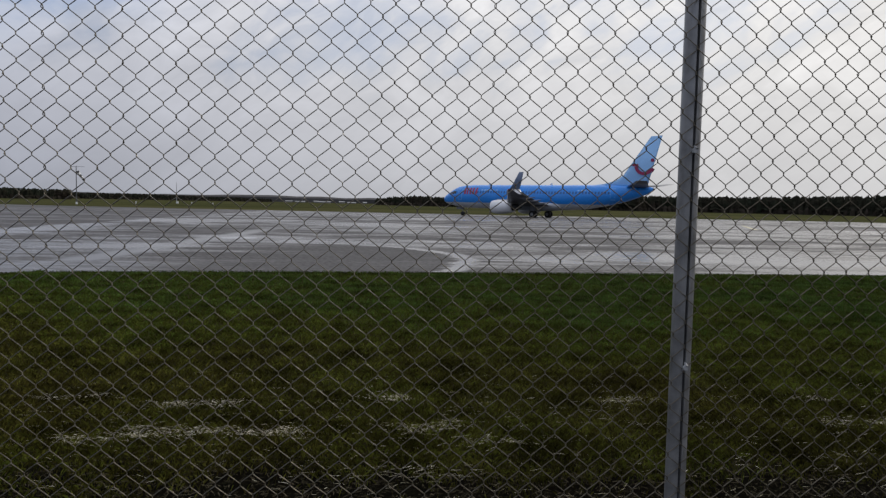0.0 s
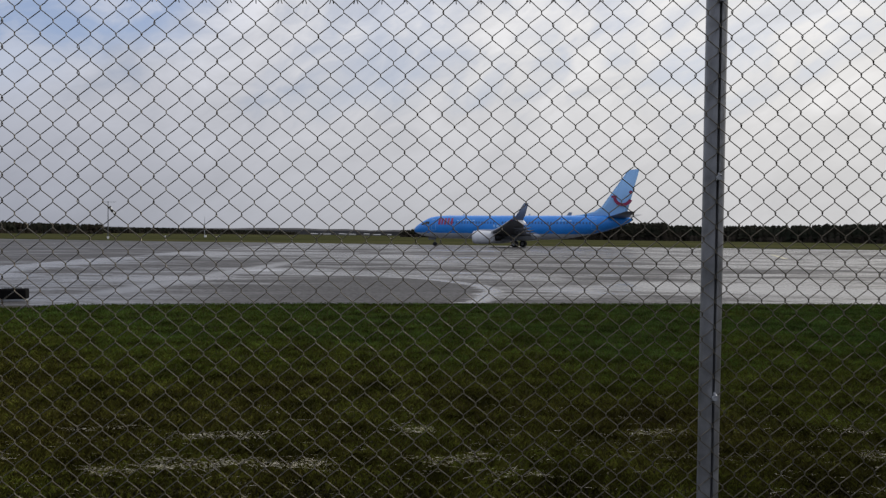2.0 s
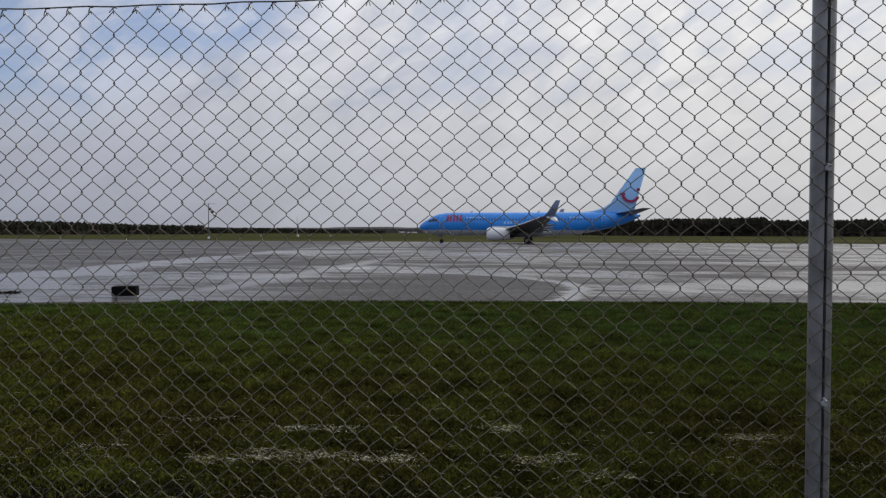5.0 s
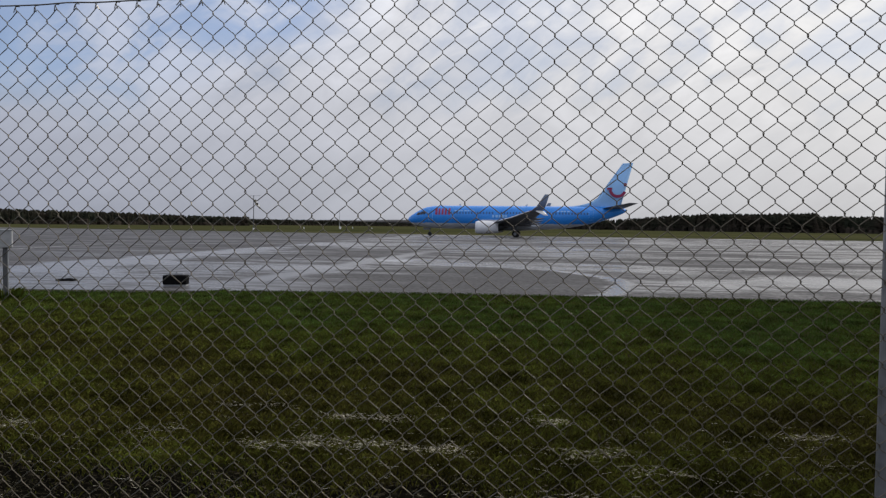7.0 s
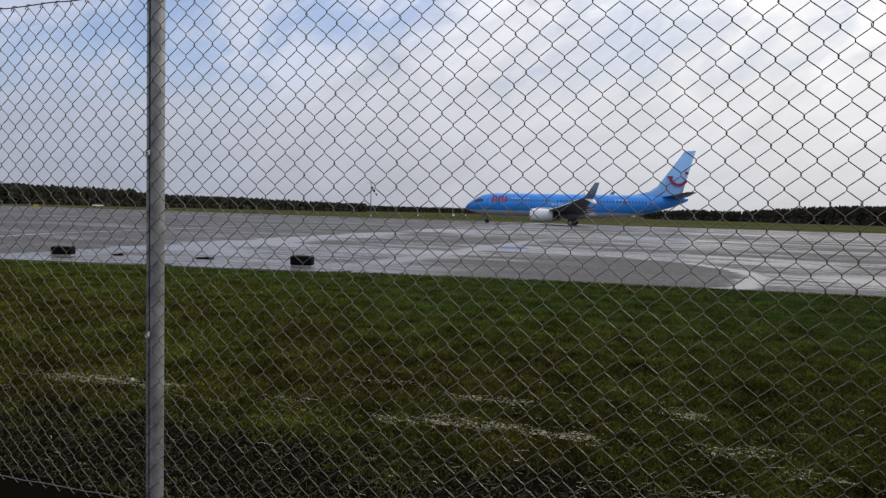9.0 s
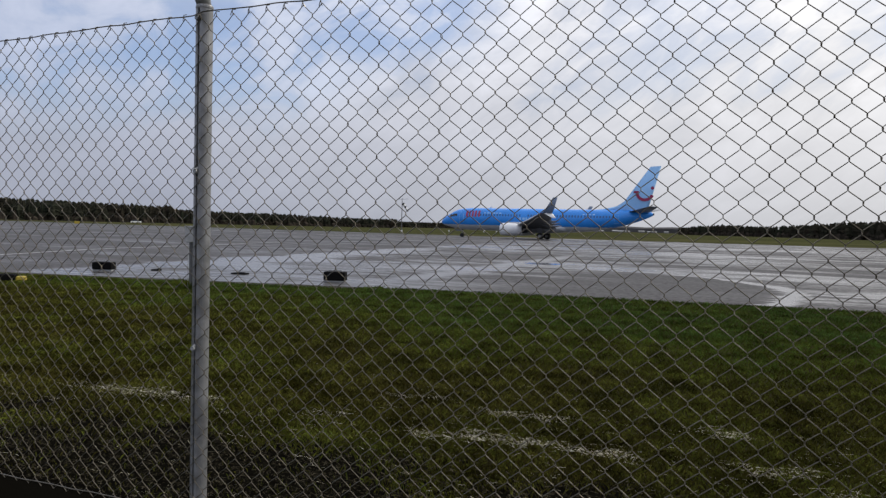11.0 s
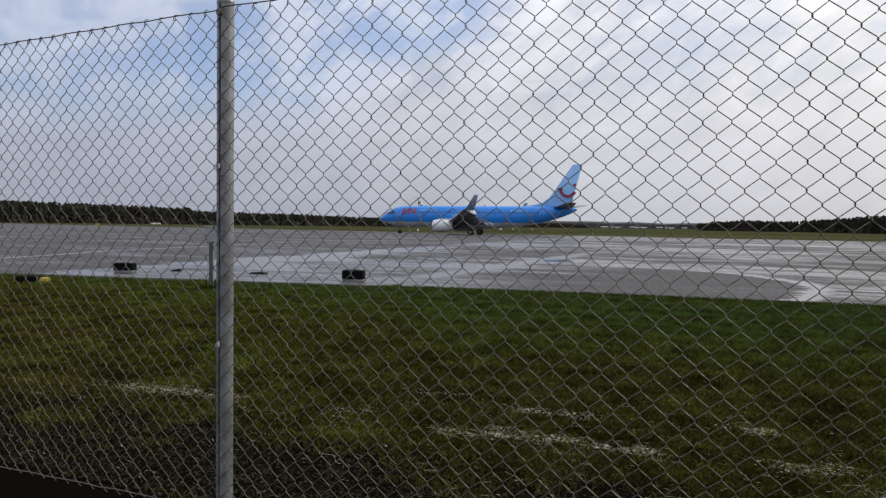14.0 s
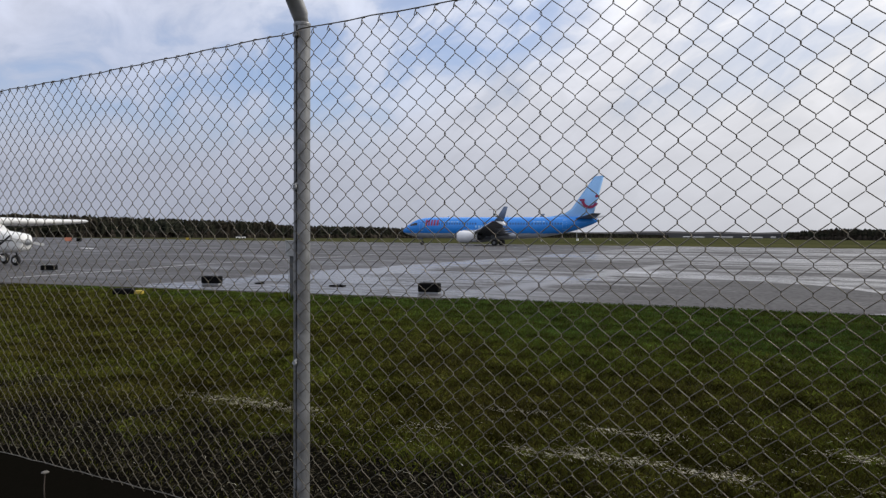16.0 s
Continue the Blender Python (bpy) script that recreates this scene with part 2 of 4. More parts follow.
def apron_material():
    """Worn asphalt, partly under a film of water; the film has soft streaks and one clean tongue of drier ground."""
    m = bpy.data.materials.new("wet_asphalt")
    m.use_nodes = True
    nt = m.node_tree
    N, L = nt.nodes.new, nt.links.new
    b = nt.nodes["Principled BSDF"]
    geo, sep = N("ShaderNodeNewGeometry"), N("ShaderNodeSeparateXYZ")
    L(geo.outputs["Position"], sep.inputs[0])
    X, Y = sep.outputs[0], sep.outputs[1]

    def mth(op, a, b2=None, c=None, clamp=False):
        n = N("ShaderNodeMath")
        n.operation, n.use_clamp = op, clamp
        for i, v in enumerate((a, b2, c)):
            if v is None:
                continue
            if isinstance(v, (int, float)):
                n.inputs[i].default_value = v
            else:
                L(v, n.inputs[i])
        return n.outputs[0]

    def rng(v, a, b2, lo=0.0, hi=1.0):
        n = N("ShaderNodeMapRange")
        n.interpolation_type = "SMOOTHSTEP"
        L(v, n.inputs[0])
        for i, q in enumerate((a, b2, lo, hi)):
            n.inputs[i + 1].default_value = q
        return n.outputs[0]

    def tex(sx, sy, scale, detail=4, off=0.0):
        mp, n = N("ShaderNodeMapping"), N("ShaderNodeTexNoise")
        mp.inputs["Scale"].default_value, mp.inputs["Location"].default_value = (sx, sy, 1), (off, off * 0.7, 0)
        mp.inputs["Rotation"].default_value = (0, 0, radians(-8))
        L(geo.outputs["Position"], mp.inputs["Vector"])
        L(mp.outputs[0], n.inputs["Vector"])
        n.inputs["Scale"].default_value, n.inputs["Detail"].default_value = scale, detail
        n.inputs["Distortion"].default_value = 0.4
        return n.outputs["Fac"]

    streak = mth("ADD", mth("MULTIPLY", tex(0.17, 0.42, 0.5, 6), 0.68), mth("MULTIPLY", tex(0.3, 1.0, 0.9, 6, 9.0), 0.32))
    mid = tex(0.3, 0.7, 0.7, 5, 21.0)
    wide = tex(0.09, 0.24, 0.8, 5, 13.0)
    large = tex(0.5, 1.0, 0.06, 4, 3.0)
    small = tex(1, 1, 9.0, 5)
    grain = tex(0.5, 2.2, 1.3, 8, 5.0)
    # drier tongue: an ellipse with a wavy rim, open on its far side
    wob = mth("ADD", mth("MULTIPLY", mth("SUBTRACT", streak, 0.5), 0.5), mth("MULTIPLY", mth("SUBTRACT", grain, 0.5), 0.25))
    dx = mth("DIVIDE", mth("ADD", X, 4.0), 5.7)
    dy = mth("DIVIDE", mth("ADD", Y, -14.5), 6.3)
    e = mth("ADD", mth("ADD", mth("MULTIPLY", dx, dx), mth("MULTIPLY", dy, dy)), wob)
    tongue = mth("MULTIPLY", rng(e, 0.88, 0.98, 1.0, 0.0), rng(mth("ADD", X, mth("MULTIPLY", wob, 1.5)), -6.3, -5.2))
    rim = mth("MULTIPLY", rng(e, 0.93, 0.99), rng(e, 1.06, 1.2, 1.0, 0.0))
    rim = mth("MULTIPLY", rim, rng(X, -3.2, 0.6))
    # a second bright arc along the open side of the tongue
    arc = mth("ADD", mth("ADD", X, 6.6), mth("MULTIPLY", wob, 2.2))
    arc = mth("MULTIPLY", rng(mth("ABSOLUTE", arc), 0.15, 1.1, 1.0, 0.0), mth("MULTIPLY", rng(Y, 11.0, 13.0), rng(Y, 46.0, 26.0)))
    # still puddle, smooth as a mirror
    pu = mth("DIVIDE", mth("ADD", X, 5.8), 0.75)
    pv = mth("DIVIDE", mth("ADD", Y, -23.4), 0.9)
    puddle = rng(mth("ADD", mth("ADD", mth("MULTIPLY", pu, pu), mth("MULTIPLY", pv, pv)), mth("MULTIPLY", wob, 2.0)), 0.6, 1.1, 1.0, 0.0)
    # muddy rim along the turf
    past = mth("MINIMUM", mth("SUBTRACT", Y, mth("MULTIPLY_ADD", X, 0.19, 11.004)), 9.0)
    mud = mth("MULTIPLY", rng(mth("ADD", past, mth("MULTIPLY", wob, 0.6)), 0.28, 0.5, 1.0, 0.0), rng(X, -6.2, -6.7))
    past = mth("SUBTRACT", Y, mth("MULTIPLY_ADD", X, 0.085, 11.07))
    mud = mth("MAXIMUM", mud, mth("MULTIPLY", rng(mth("ADD", past, mth("MULTIPLY", wob, 0.5)), 0.08, 0.3, 1.0, 0.0), rng(X, -1.5, 0.5)))
    # sheet of water with a clear edge on its far left, thinning outwards
    edge = mth("ADD", mth("ADD", X, mth("MULTIPLY", Y, 0.1)), mth("MULTIPLY", wob, 4.0))
    sheet = rng(edge, -14.2, -13.4)
    band = mth("MULTIPLY", sheet, rng(edge, -12.6, -10.6, 1.0, 0.0))
    band = mth("MULTIPLY", band, rng(Y, 60.0, 25.0))
    gutter = mth("MULTIPLY", rng(mth("ADD", Y, mth("MULTIPLY", X, -0.17)), 14.5, 13.3), rng(X, -17.0, -11.0))
    gutter = mth("MULTIPLY", gutter, rng(X, -2.0, -6.0))
    w = mth("ADD", mth("MULTIPLY", sheet, 0.14), mth("MULTIPLY", rng(streak, 0.38, 0.62), 0.4))
    w = mth("ADD", w, mth("MULTIPLY", rng(large, 0.42, 0.58), 0.2))
    w = mth("ADD", w, mth("MULTIPLY", band, 0.5))
    w = mth("ADD", w, mth("MULTIPLY", mth("SUBTRACT", rng(grain, 0.34, 0.66), 0.5), 0.32))
    w = mth("ADD", w, mth("MULTIPLY", mth("SUBTRACT", rng(mid, 0.4, 0.6), 0.5), 0.36))
    w = mth("ADD", w, mth("MULTIPLY", mth("SUBTRACT", rng(wide, 0.4, 0.6), 0.5), 0.5))
    w = mth("ADD", w, mth("MULTIPLY", mth("SUBTRACT", rng(small, 0.3, 0.7), 0.5), 0.2))
    # thin bright rims where shallow puddles end
    line = rng(mth("ABSOLUTE", mth("SUBTRACT", tex(0.22, 0.7, 0.2, 5, 17.0), 0.5)), 0.004, 0.016, 1.0, 0.0)
    line = mth("MULTIPLY", mth("MULTIPLY", line, sheet), rng(large, 0.44, 0.54))
    w = mth("MAXIMUM", w, mth("MULTIPLY", line, 0.8))
    w = mth("MULTIPLY", w, mth("SUBTRACT", 1.0, mth("MULTIPLY", mth("MULTIPLY", tongue, rng(X, -6.0, -0.5, 0.4, 1.0)), 0.66)))
    w = mth("MULTIPLY", w, rng(sheet, 0.0, 1.0, 0.55, 1.0))
    w = mth("MAXIMUM", w, mth("MULTIPLY", gutter, rng(mth("ADD", mth("MULTIPLY", grain, 0.5), mth("MULTIPLY", streak, 0.5)), 0.4, 0.58, 0.42, 0.78)))
    w = mth("MAXIMUM", w, mth("MULTIPLY", arc, 0.72))
    w = mth("MAXIMUM", w, mth("MULTIPLY", rim, 0.95), clamp=True)
    w = mth("MULTIPLY", w, mth("SUBTRACT", 1.0, mth("MULTIPLY", mud, 0.9)))
    c = N("ShaderNodeMix")
    c.data_type = "RGBA"
    c.inputs["A"].default_value, c.inputs["B"].default_value = (0.080, 0.077, 0.078, 1), (0.075, 0.073, 0.075, 1)
    L(w, c.inputs["Factor"])
    sc = N("ShaderNodeVectorMath")
    sc.operation = "SCALE"
    L(c.outputs["Result"], sc.inputs[0])
    L(rng(small, 0.3, 0.7, 0.65, 1.35), sc.inputs["Scale"])
    dirt = N("ShaderNodeMix")
    dirt.data_type = "RGBA"
    dirt.inputs["B"].default_value = (0.045, 0.040, 0.034, 1)
    L(mud, dirt.inputs["Factor"])
    L(sc.outputs[0], dirt.inputs["A"])
    L(dirt.outputs["Result"], b.inputs["Base Color"])
    L(mth("MULTIPLY", rng(w, 0.1, 0.95, 0.65, 0.2), mth("SUBTRACT", 1.0, mth("MULTIPLY", puddle, 0.85))), b.inputs["Roughness"])
    L(rng(w, 0.05, 0.95, 0.04, 0.55), b.inputs["Specular IOR Level"])
    bp = N("ShaderNodeBump")
    bp.inputs["Strength"].default_value, bp.inputs["Distance"].default_value = 0.12, 0.01
    L(small, bp.inputs["Height"])
    L(bp.outputs[0], b.inputs["Normal"])
    return m


ZINC = material("galvanised_steel", (0.285, 0.288, 0.292), rough=0.42, metal=0.35, vary=0.42, scale=14, fine=120, bump=0.05)
WIRE = material("galvanised_wire", (0.172, 0.152, 0.118), rough=0.32, metal=0.9, spec=0.4, vary=0.35, scale=30, fine=200, bump=0.0, rand=0.12)
SLOT_SHADE = material("slot_shade", (0.03, 0.03, 0.035), rough=0.8)
TURF = turf_material()
BLADE = blade_material("grass_blades", [(0.044, 0.037, 0.010), (0.058, 0.052, 0.012), (0.068, 0.068, 0.013), (0.075, 0.09, 0.014), (0.06, 0.092, 0.017), (0.048, 0.084, 0.019)])
STRAW = blade_material("dead_straw_blades", [(0.2, 0.18, 0.11), (0.5, 0.47, 0.35), (0.78, 0.74, 0.62)], False)
LITTER = blade_material("soil_litter", [(0.003, 0.003, 0.002), (0.007, 0.007, 0.004), (0.015, 0.014, 0.009), (0.034, 0.029, 0.019), (0.09, 0.078, 0.054)], False)
ASPHALT = apron_material()
FAR_WALL = material("weathered_render", (0.19, 0.185, 0.18), rough=0.8, vary=0.35, scale=0.3, fine=4, bump=0)
PAINT_W = material("worn_white_paint", (0.62, 0.62, 0.6), rough=0.5, vary=0.35, scale=3)
PAINT_Y = material("worn_yellow_paint", (0.4, 0.36, 0.2), rough=0.5, vary=0.35, scale=3)
BLACK = material("black_rubber", (0.006, 0.006, 0.006), rough=0.85, spec=0.08, vary=0.3, scale=8)
YELLOW = material("yellow_plastic", (0.4, 0.3, 0.03), rough=0.6)
ORANGE = material("orange_paint", (0.55, 0.2, 0.12), rough=0.5)
WHITE = material("white_paint", (0.84, 0.84, 0.83), rough=0.35, vary=0.12, scale=2)
GREYBOX = material("grey_painted_steel", (0.36, 0.37, 0.38), rough=0.5, scale=9)
CONIFER = material("conifer_needles", (0.025, 0.029, 0.020), rough=0.95, spec=0.0, color2=(0.030, 0.025, 0.019), scale=0.08, fine=3, bump=0, island=0.35)
SCRUB = material("bare_scrub", (0.040, 0.034, 0.027), rough=0.95, spec=0.0, scale=0.05, fine=2, bump=0, island=0.4)
FUNGUS = material("pale_mushroom_flesh", (0.19, 0.175, 0.15), rough=0.7, vary=0.3, scale=60, fine=300, bump=0.05)
POLE = material("weathered_pole", (0.09, 0.095, 0.1), rough=0.6)
BARK = material("bark", (0.09, 0.07, 0.055), rough=0.9, scale=3)
# greyed base colour stands for the haze over distant woods
HILL = material("hazed_wooded_hill", (0.10, 0.098, 0.10), rough=1.0, spec=0, vary=0.35, scale=0.006, fine=0.05, bump=0)
BLUE = material("blue_aircraft_paint", (0.022, 0.25, 0.76), rough=0.28, vary=0.1, scale=0.6, fine=20, bump=0.01)
PALE = material("pale_blue_aircraft_paint", (0.27, 0.52, 0.86), rough=0.3, vary=0.1, scale=0.6, fine=20, bump=0.01)
BELLY = material("pale_grey_aircraft_paint", (0.55, 0.58, 0.62), rough=0.35, vary=0.15, scale=0.6, fine=20, bump=0.01)
NACELLE = material("white_nacelle_paint", (0.8, 0.81, 0.82), rough=0.3, vary=0.1, scale=1)
ALU = material("wing_grey_paint", (0.14, 0.15, 0.17), rough=0.45, vary=0.2, scale=1)
DARK = material("dark_metal", (0.02, 0.02, 0.022), rough=0.5, metal=0.2)
RED = material("red_paint", (0.3, 0.022, 0.085), rough=0.35, vary=0.1)
WINGLET = material("grey_blue_paint", (0.13, 0.18, 0.28), rough=0.4)
GLASS = material("dark_window_glass", (0.015, 0.02, 0.03), rough=0.12, vary=0.1)
PANE = material("cabin_window", (0.03, 0.1, 0.26), rough=0.15, vary=0.1)
TYRE = material("tyre_rubber", (0.015, 0.015, 0.016), rough=0.8)


# ---- mesh helpers ----
def part(name, bm, mat, parent=None, label="", smooth=False):
    """Links a bmesh as one mesh object under a thing or a part. mat: one material or a list."""
    me = bpy.data.meshes.new(name)
    bm.normal_update()
    if smooth:
        for f in bm.faces:
            f.smooth = True
    bm.to_mesh(me)
    bm.free()
    for m in (mat if isinstance(mat, (list, tuple)) else (mat,)):
        me.materials.append(m)
    ob = new(name, me)
    if parent:
        ob.parent = parent
    if label:
        tagged(ob, label)
    return ob


def thing(name, label, category, group="", at=None):
    ob = new(name)
    if at is not None:
        ob.matrix_basis = at
    return tagged(ob, label, category, group)


def box(bm, size, at=(0, 0, 0), bevel=0.0, turn=None):
    r = bmesh.ops.create_cube(bm, size=1.0)
    m = Matrix.Translation(at) @ (turn or Matrix()) @ Matrix.Diagonal((*size, 1))
    bmesh.ops.transform(bm, matrix=m, verts=r["verts"])
    if bevel:
        es = list({e for v in r["verts"] for e in v.link_edges})
        bmesh.ops.bevel(bm, geom=es, offset=bevel, segments=2, affect="EDGES", profile=0.6)
    return bm


def loft(bm, rings, close=True, cap=True):
    """Skins a list of rings of points of one length."""
    vs = [[bm.verts.new(p) for p in r] for r in rings]
    n = len(rings[0])
    for a, b in zip(vs, vs[1:]):
        for i in range(n if close else n - 1):
            j = (i + 1) % n
            bm.faces.new((a[i], a[j], b[j], b[i]))
    if cap:
        bm.faces.new(vs[0][::-1])
        bm.faces.new(vs[-1])
    return vs


def tube(bm, pts, r, n=8, cap=True):
    """A round bar along points; r may be one radius or one for each point."""
    pts = [Vector(p) for p in pts]
    rings = []
    for i, p in enumerate(pts):
        d = (pts[min(i + 1, len(pts) - 1)] - pts[max(i - 1, 0)]).normalized()
        a = d.cross(Vector((0.13, 0.21, 0.97)) if abs(d.z) < 0.9 else Vector((1, 0, 0))).normalized()
        b = d.cross(a)
        rad = r[i] if isinstance(r, (list, tuple)) else r
        rings.append([p + (a * math.cos(2 * math.pi * k / n) + b * math.sin(2 * math.pi * k / n)) * rad for k in range(n)])
    loft(bm, rings, cap=cap)
    return bm


def lathe(bm, profile, centre=(0, 0, 0), axis="x", n=20):
    """Turns (along, radius) pairs round an axis."""
    c = Vector(centre)
    rings = []
    for u, r in profile:
        ring = []
        for k in range(n):
            a = 2 * math.pi * k / n
            q = (u, r * math.cos(a), r * math.sin(a)) if axis == "x" else (r * math.cos(a), u, r * math.sin(a)) if axis == "y" else (r * math.cos(a), r * math.sin(a), u)
            ring.append(c + Vector(q))
        rings.append(ring)
    loft(bm, rings)
    return bm


def soup(name, verts, faces, mat, label="", category="", kind="stuff"):
    me = bpy.data.meshes.new(name)
    me.from_pydata(verts, [], faces)
    me.materials.append(mat)
    return tagged(new(name, me), label, category, kind=kind)


# ---- ground ----
def gz(y):
    """The apron falls gently away from the fence."""
    return -0.48 * min(1.0, max(0.0, (y - 12.0) / 113.0))


def near_edge(x):
    """Where the turf ends and the asphalt begins."""
    if x > -6.1:
        return 10.75 + 0.085 * x + 0.32 * min(1.0, max(0.0, (x + 6.1) / 4.0))
    if x > -6.6:
        return 9.75 + (x + 6.6) / 0.5 * 0.8
    return 9.75 + 0.19 * (x + 6.6)


def far_edge(x):
    pts = [(-900, 330), (-300, 190), (-170, 160), (-100, 146), (-50, 135), (20, 130), (900, 130)]
    for (x0, y0), (x1, y1) in zip(pts, pts[1:]):
        if x <= x1:
            return y0 + (y1 - y0) * (x - x0) / (x1 - x0)
    return 130


def build_ground():
    bm = bmesh.new()
    xs = [-4000, -600, -100, -20, 0, 20, 100, 600, 4000]
    ys = [-400, -4, 0.4, 12, 125, 400, 4000]
    grid = [[bm.verts.new((x, y, gz(y) - 0.012)) for x in xs] for y in ys]
    for a, b in zip(grid, grid[1:]):
        for i in range(len(xs) - 1):
            bm.faces.new((a[i], a[i + 1], b[i + 1], b[i]))
    tagged(part("ground", bm, TURF), "dark short winter turf with bare soil by the fence", "ground", kind="structure")
    # asphalt apron
    bm = bmesh.new()
    xs = sorted({-900, -500, -300, -170, -100, -70, 40, 60, 100, 300, 900, *range(-50, 31)} | {-6.6, -6.35, -6.1, -5.0, -3.0, 3.5, -2.1})
    rng = random.Random(4)
    cols = []
    for x in xs:
        j = rng.uniform(-0.06, 0.06)
        ne = near_edge(max(x, -30)) + j
        fe = far_edge(x)
        cols.append([bm.verts.new((x, y, gz(y) + 0.004)) for y in (ne, 12.5, 30, 60, 125, fe)])
    for a, b in zip(cols, cols[1:]):
        for i in range(len(a) - 1):
            bm.faces.new((a[i], b[i], b[i + 1], a[i + 1]))
    tagged(part("apron", bm, ASPHALT), "wide grey asphalt apron, wet with pale sheets of water", "apron", kind="structure")


build_ground()


def paint_line(points, width, mat, label):
    bm = bmesh.new()
    vs = []
    for i, (x, y) in enumerate(points):
        p, q = points[max(i - 1, 0)], points[min(i + 1, len(points) - 1)]
        d = Vector((q[0] - p[0], q[1] - p[1])).normalized()
        n = Vector((-d.y, d.x)) * width / 2
        vs.append([bm.verts.new((x + s * n.x, y + s * n.y, gz(y + s * n.y) + 0.009)) for s in (-1, 1)])
    for a, b in zip(vs, vs[1:]):
        bm.faces.new((a[0], b[0], b[1], a[1]))
    tagged(part("painted_line", bm, mat), label, "marking", kind="structure")


paint_line([(-20.2, 8.9), (-21.0, 12.1), (-22.1, 15.0), (-23.8, 18.7), (-25.8, 27.6), (-29, 40)], 0.13, PAINT_W, "worn pale line painted across the asphalt")
paint_line([(28.0, 50.2), (35.8, 67.8)], 0.35, PAINT_Y, "short worn yellow line painted on the asphalt")
paint_line([(-59.4, 37.3), (-65.3, 40.2)], 0.9, PAINT_W, "short wide white mark on the asphalt")
paint_line([(-160, 90), (-60, 88), (60, 86), (200, 84)], 0.3, PAINT_W, "long faint pale line along the apron")


# ---- chain-link fence ----
CELL_W, CELL_H = 0.0712, 0.0737
POST_X = (-4.455, -1.645, 1.173, 3.985)


def fence_z(x):
    return 0.006 * (x + 1.645) + 0.0138 * max(0.0, x - 0.43)


def build_fence():
    fence = thing("chain_link_fence", "grey galvanised chain-link fence on tubular steel posts", "fence")
    # post: round tube with a slot down its face, darkened by a strip
    ring = []
    for k in range(28):
        a = -math.pi / 2 + 0.13 + (2 * math.pi - 0.26) * k / 27
        ring.append((0.0305 * math.cos(a), 0.0305 * math.sin(a)))
    slot = [(-0.0036, -0.016), (0.0036, -0.016)]
    for x in POST_X:
        z1 = 2.045 + fence_z(x)
        bm = bmesh.new()
        prof = ring + slot
        loft(bm, [[(px, py, z) for px, py in prof] for z in (-0.3, 0.6, 1.3, z1)])
        post = part("post", bm, ZINC, fence, smooth=False)
        post.location = (x, 0.034, 0)
        # near-black strip inside the slot paints in the shade of the recess
        bm = bmesh.new()
        box(bm, (0.0074, 0.002, z1 + 0.28), (0, -0.0195, (z1 - 0.3) / 2 + 0.01))
        part("slot", bm, SLOT_SHADE, post, "dark strip in the slot of the post, standing for its shade")
        # outrigger arm leaning out over the public side
        bm = bmesh.new()
        tube(bm, [(0, 0, z1 - 0.01), (0, -0.012, z1 + 0.03), (0, -0.05, z1 + 0.085), (0, -0.30, z1 + 0.37)], 0.0305, 20)
        part("arm", bm, ZINC, post, "bent steel arm at the post top", smooth=True)
        bm = bmesh.new()
        lathe(bm, [(z1 - 0.012, 0.0308), (z1 - 0.008, 0.0318), (z1 - 0.002, 0.0318), (z1 + 0.002, 0.0308)], axis="z", n=20)
        part("collar", bm, ZINC, post)
        for zc in (0.8, 1.45, 2.005):
            zc += fence_z(x) + (0.025 if x > 0 and zc < 1.9 else -0.01)
            bm = bmesh.new()
            tube(bm, [(-0.002, -0.022, zc - 0.008), (-0.004, -0.040, zc - 0.004), (0.004, -0.044, zc + 0.006), (0.002, -0.03, zc + 0.012)], 0.0042, 8)
            lathe(bm, [(-0.044, 0.008), (-0.037, 0.0085), (-0.034, 0.006)], (0, 0, zc), "y", 8)
            part("clip", bm, GREYBOX if zc < 1.9 else ZINC, post, "small pale wire clip")
    # one zigzag wire, used for every strand
    r = 0.0015
    steps = 50
    strands = []
    for odd in (0, 1):
        pts = []
        for k in range(steps + 1):
            z = k * CELL_H / 2
            side = (k + 1 + odd) % 2
            s = 1 if side else -1
            x = (CELL_W / 2 + 0.0004) if side else -0.0004
            if 0 < k < steps:
                pts += [(x - s * 0.0104, 0.0022 * s, z - 0.0124), (x - s * 0.0038, 0.0022 * s, z - 0.0074), (x, 0.0017 * s, z - 0.0042), (x, -0.0017 * s, z + 0.0042), (x - s * 0.0038, -0.0022 * s, z + 0.0074), (x - s * 0.0104, -0.0022 * s, z + 0.0124)]
            else:
                pts.append((x, 0, z))
        bm = bmesh.new()
        tube(bm, pts, r, 5, cap=False)
        me = bpy.data.meshes.new("mesh_wire")
        bm.normal_update()
        for f in bm.faces:
            f.smooth = True
        bm.to_mesh(me)
        bm.free()
        me.materials.append(WIRE)
        strands.append(me)
    rng = random.Random(11)
    # the weave is a little tighter to one side of the middle than to the other
    for i in range(-134, 101):
        step = 0.0351 if i >= 0 else 0.0362
        x = 0.4317 + i * step
        ob = new("mesh_wire", strands[i % 2])
        ob.parent = fence
        ob.location = (x, rng.uniform(-0.0006, 0.0006), 1.5281 - 18.5 * CELL_H + fence_z(x) - fence_z(0.4317) + rng.uniform(-0.0012, 0.0012))
        ob.rotation_euler = (rng.uniform(-0.0012, 0.0012), rng.uniform(-0.0012, 0.0012), 0)
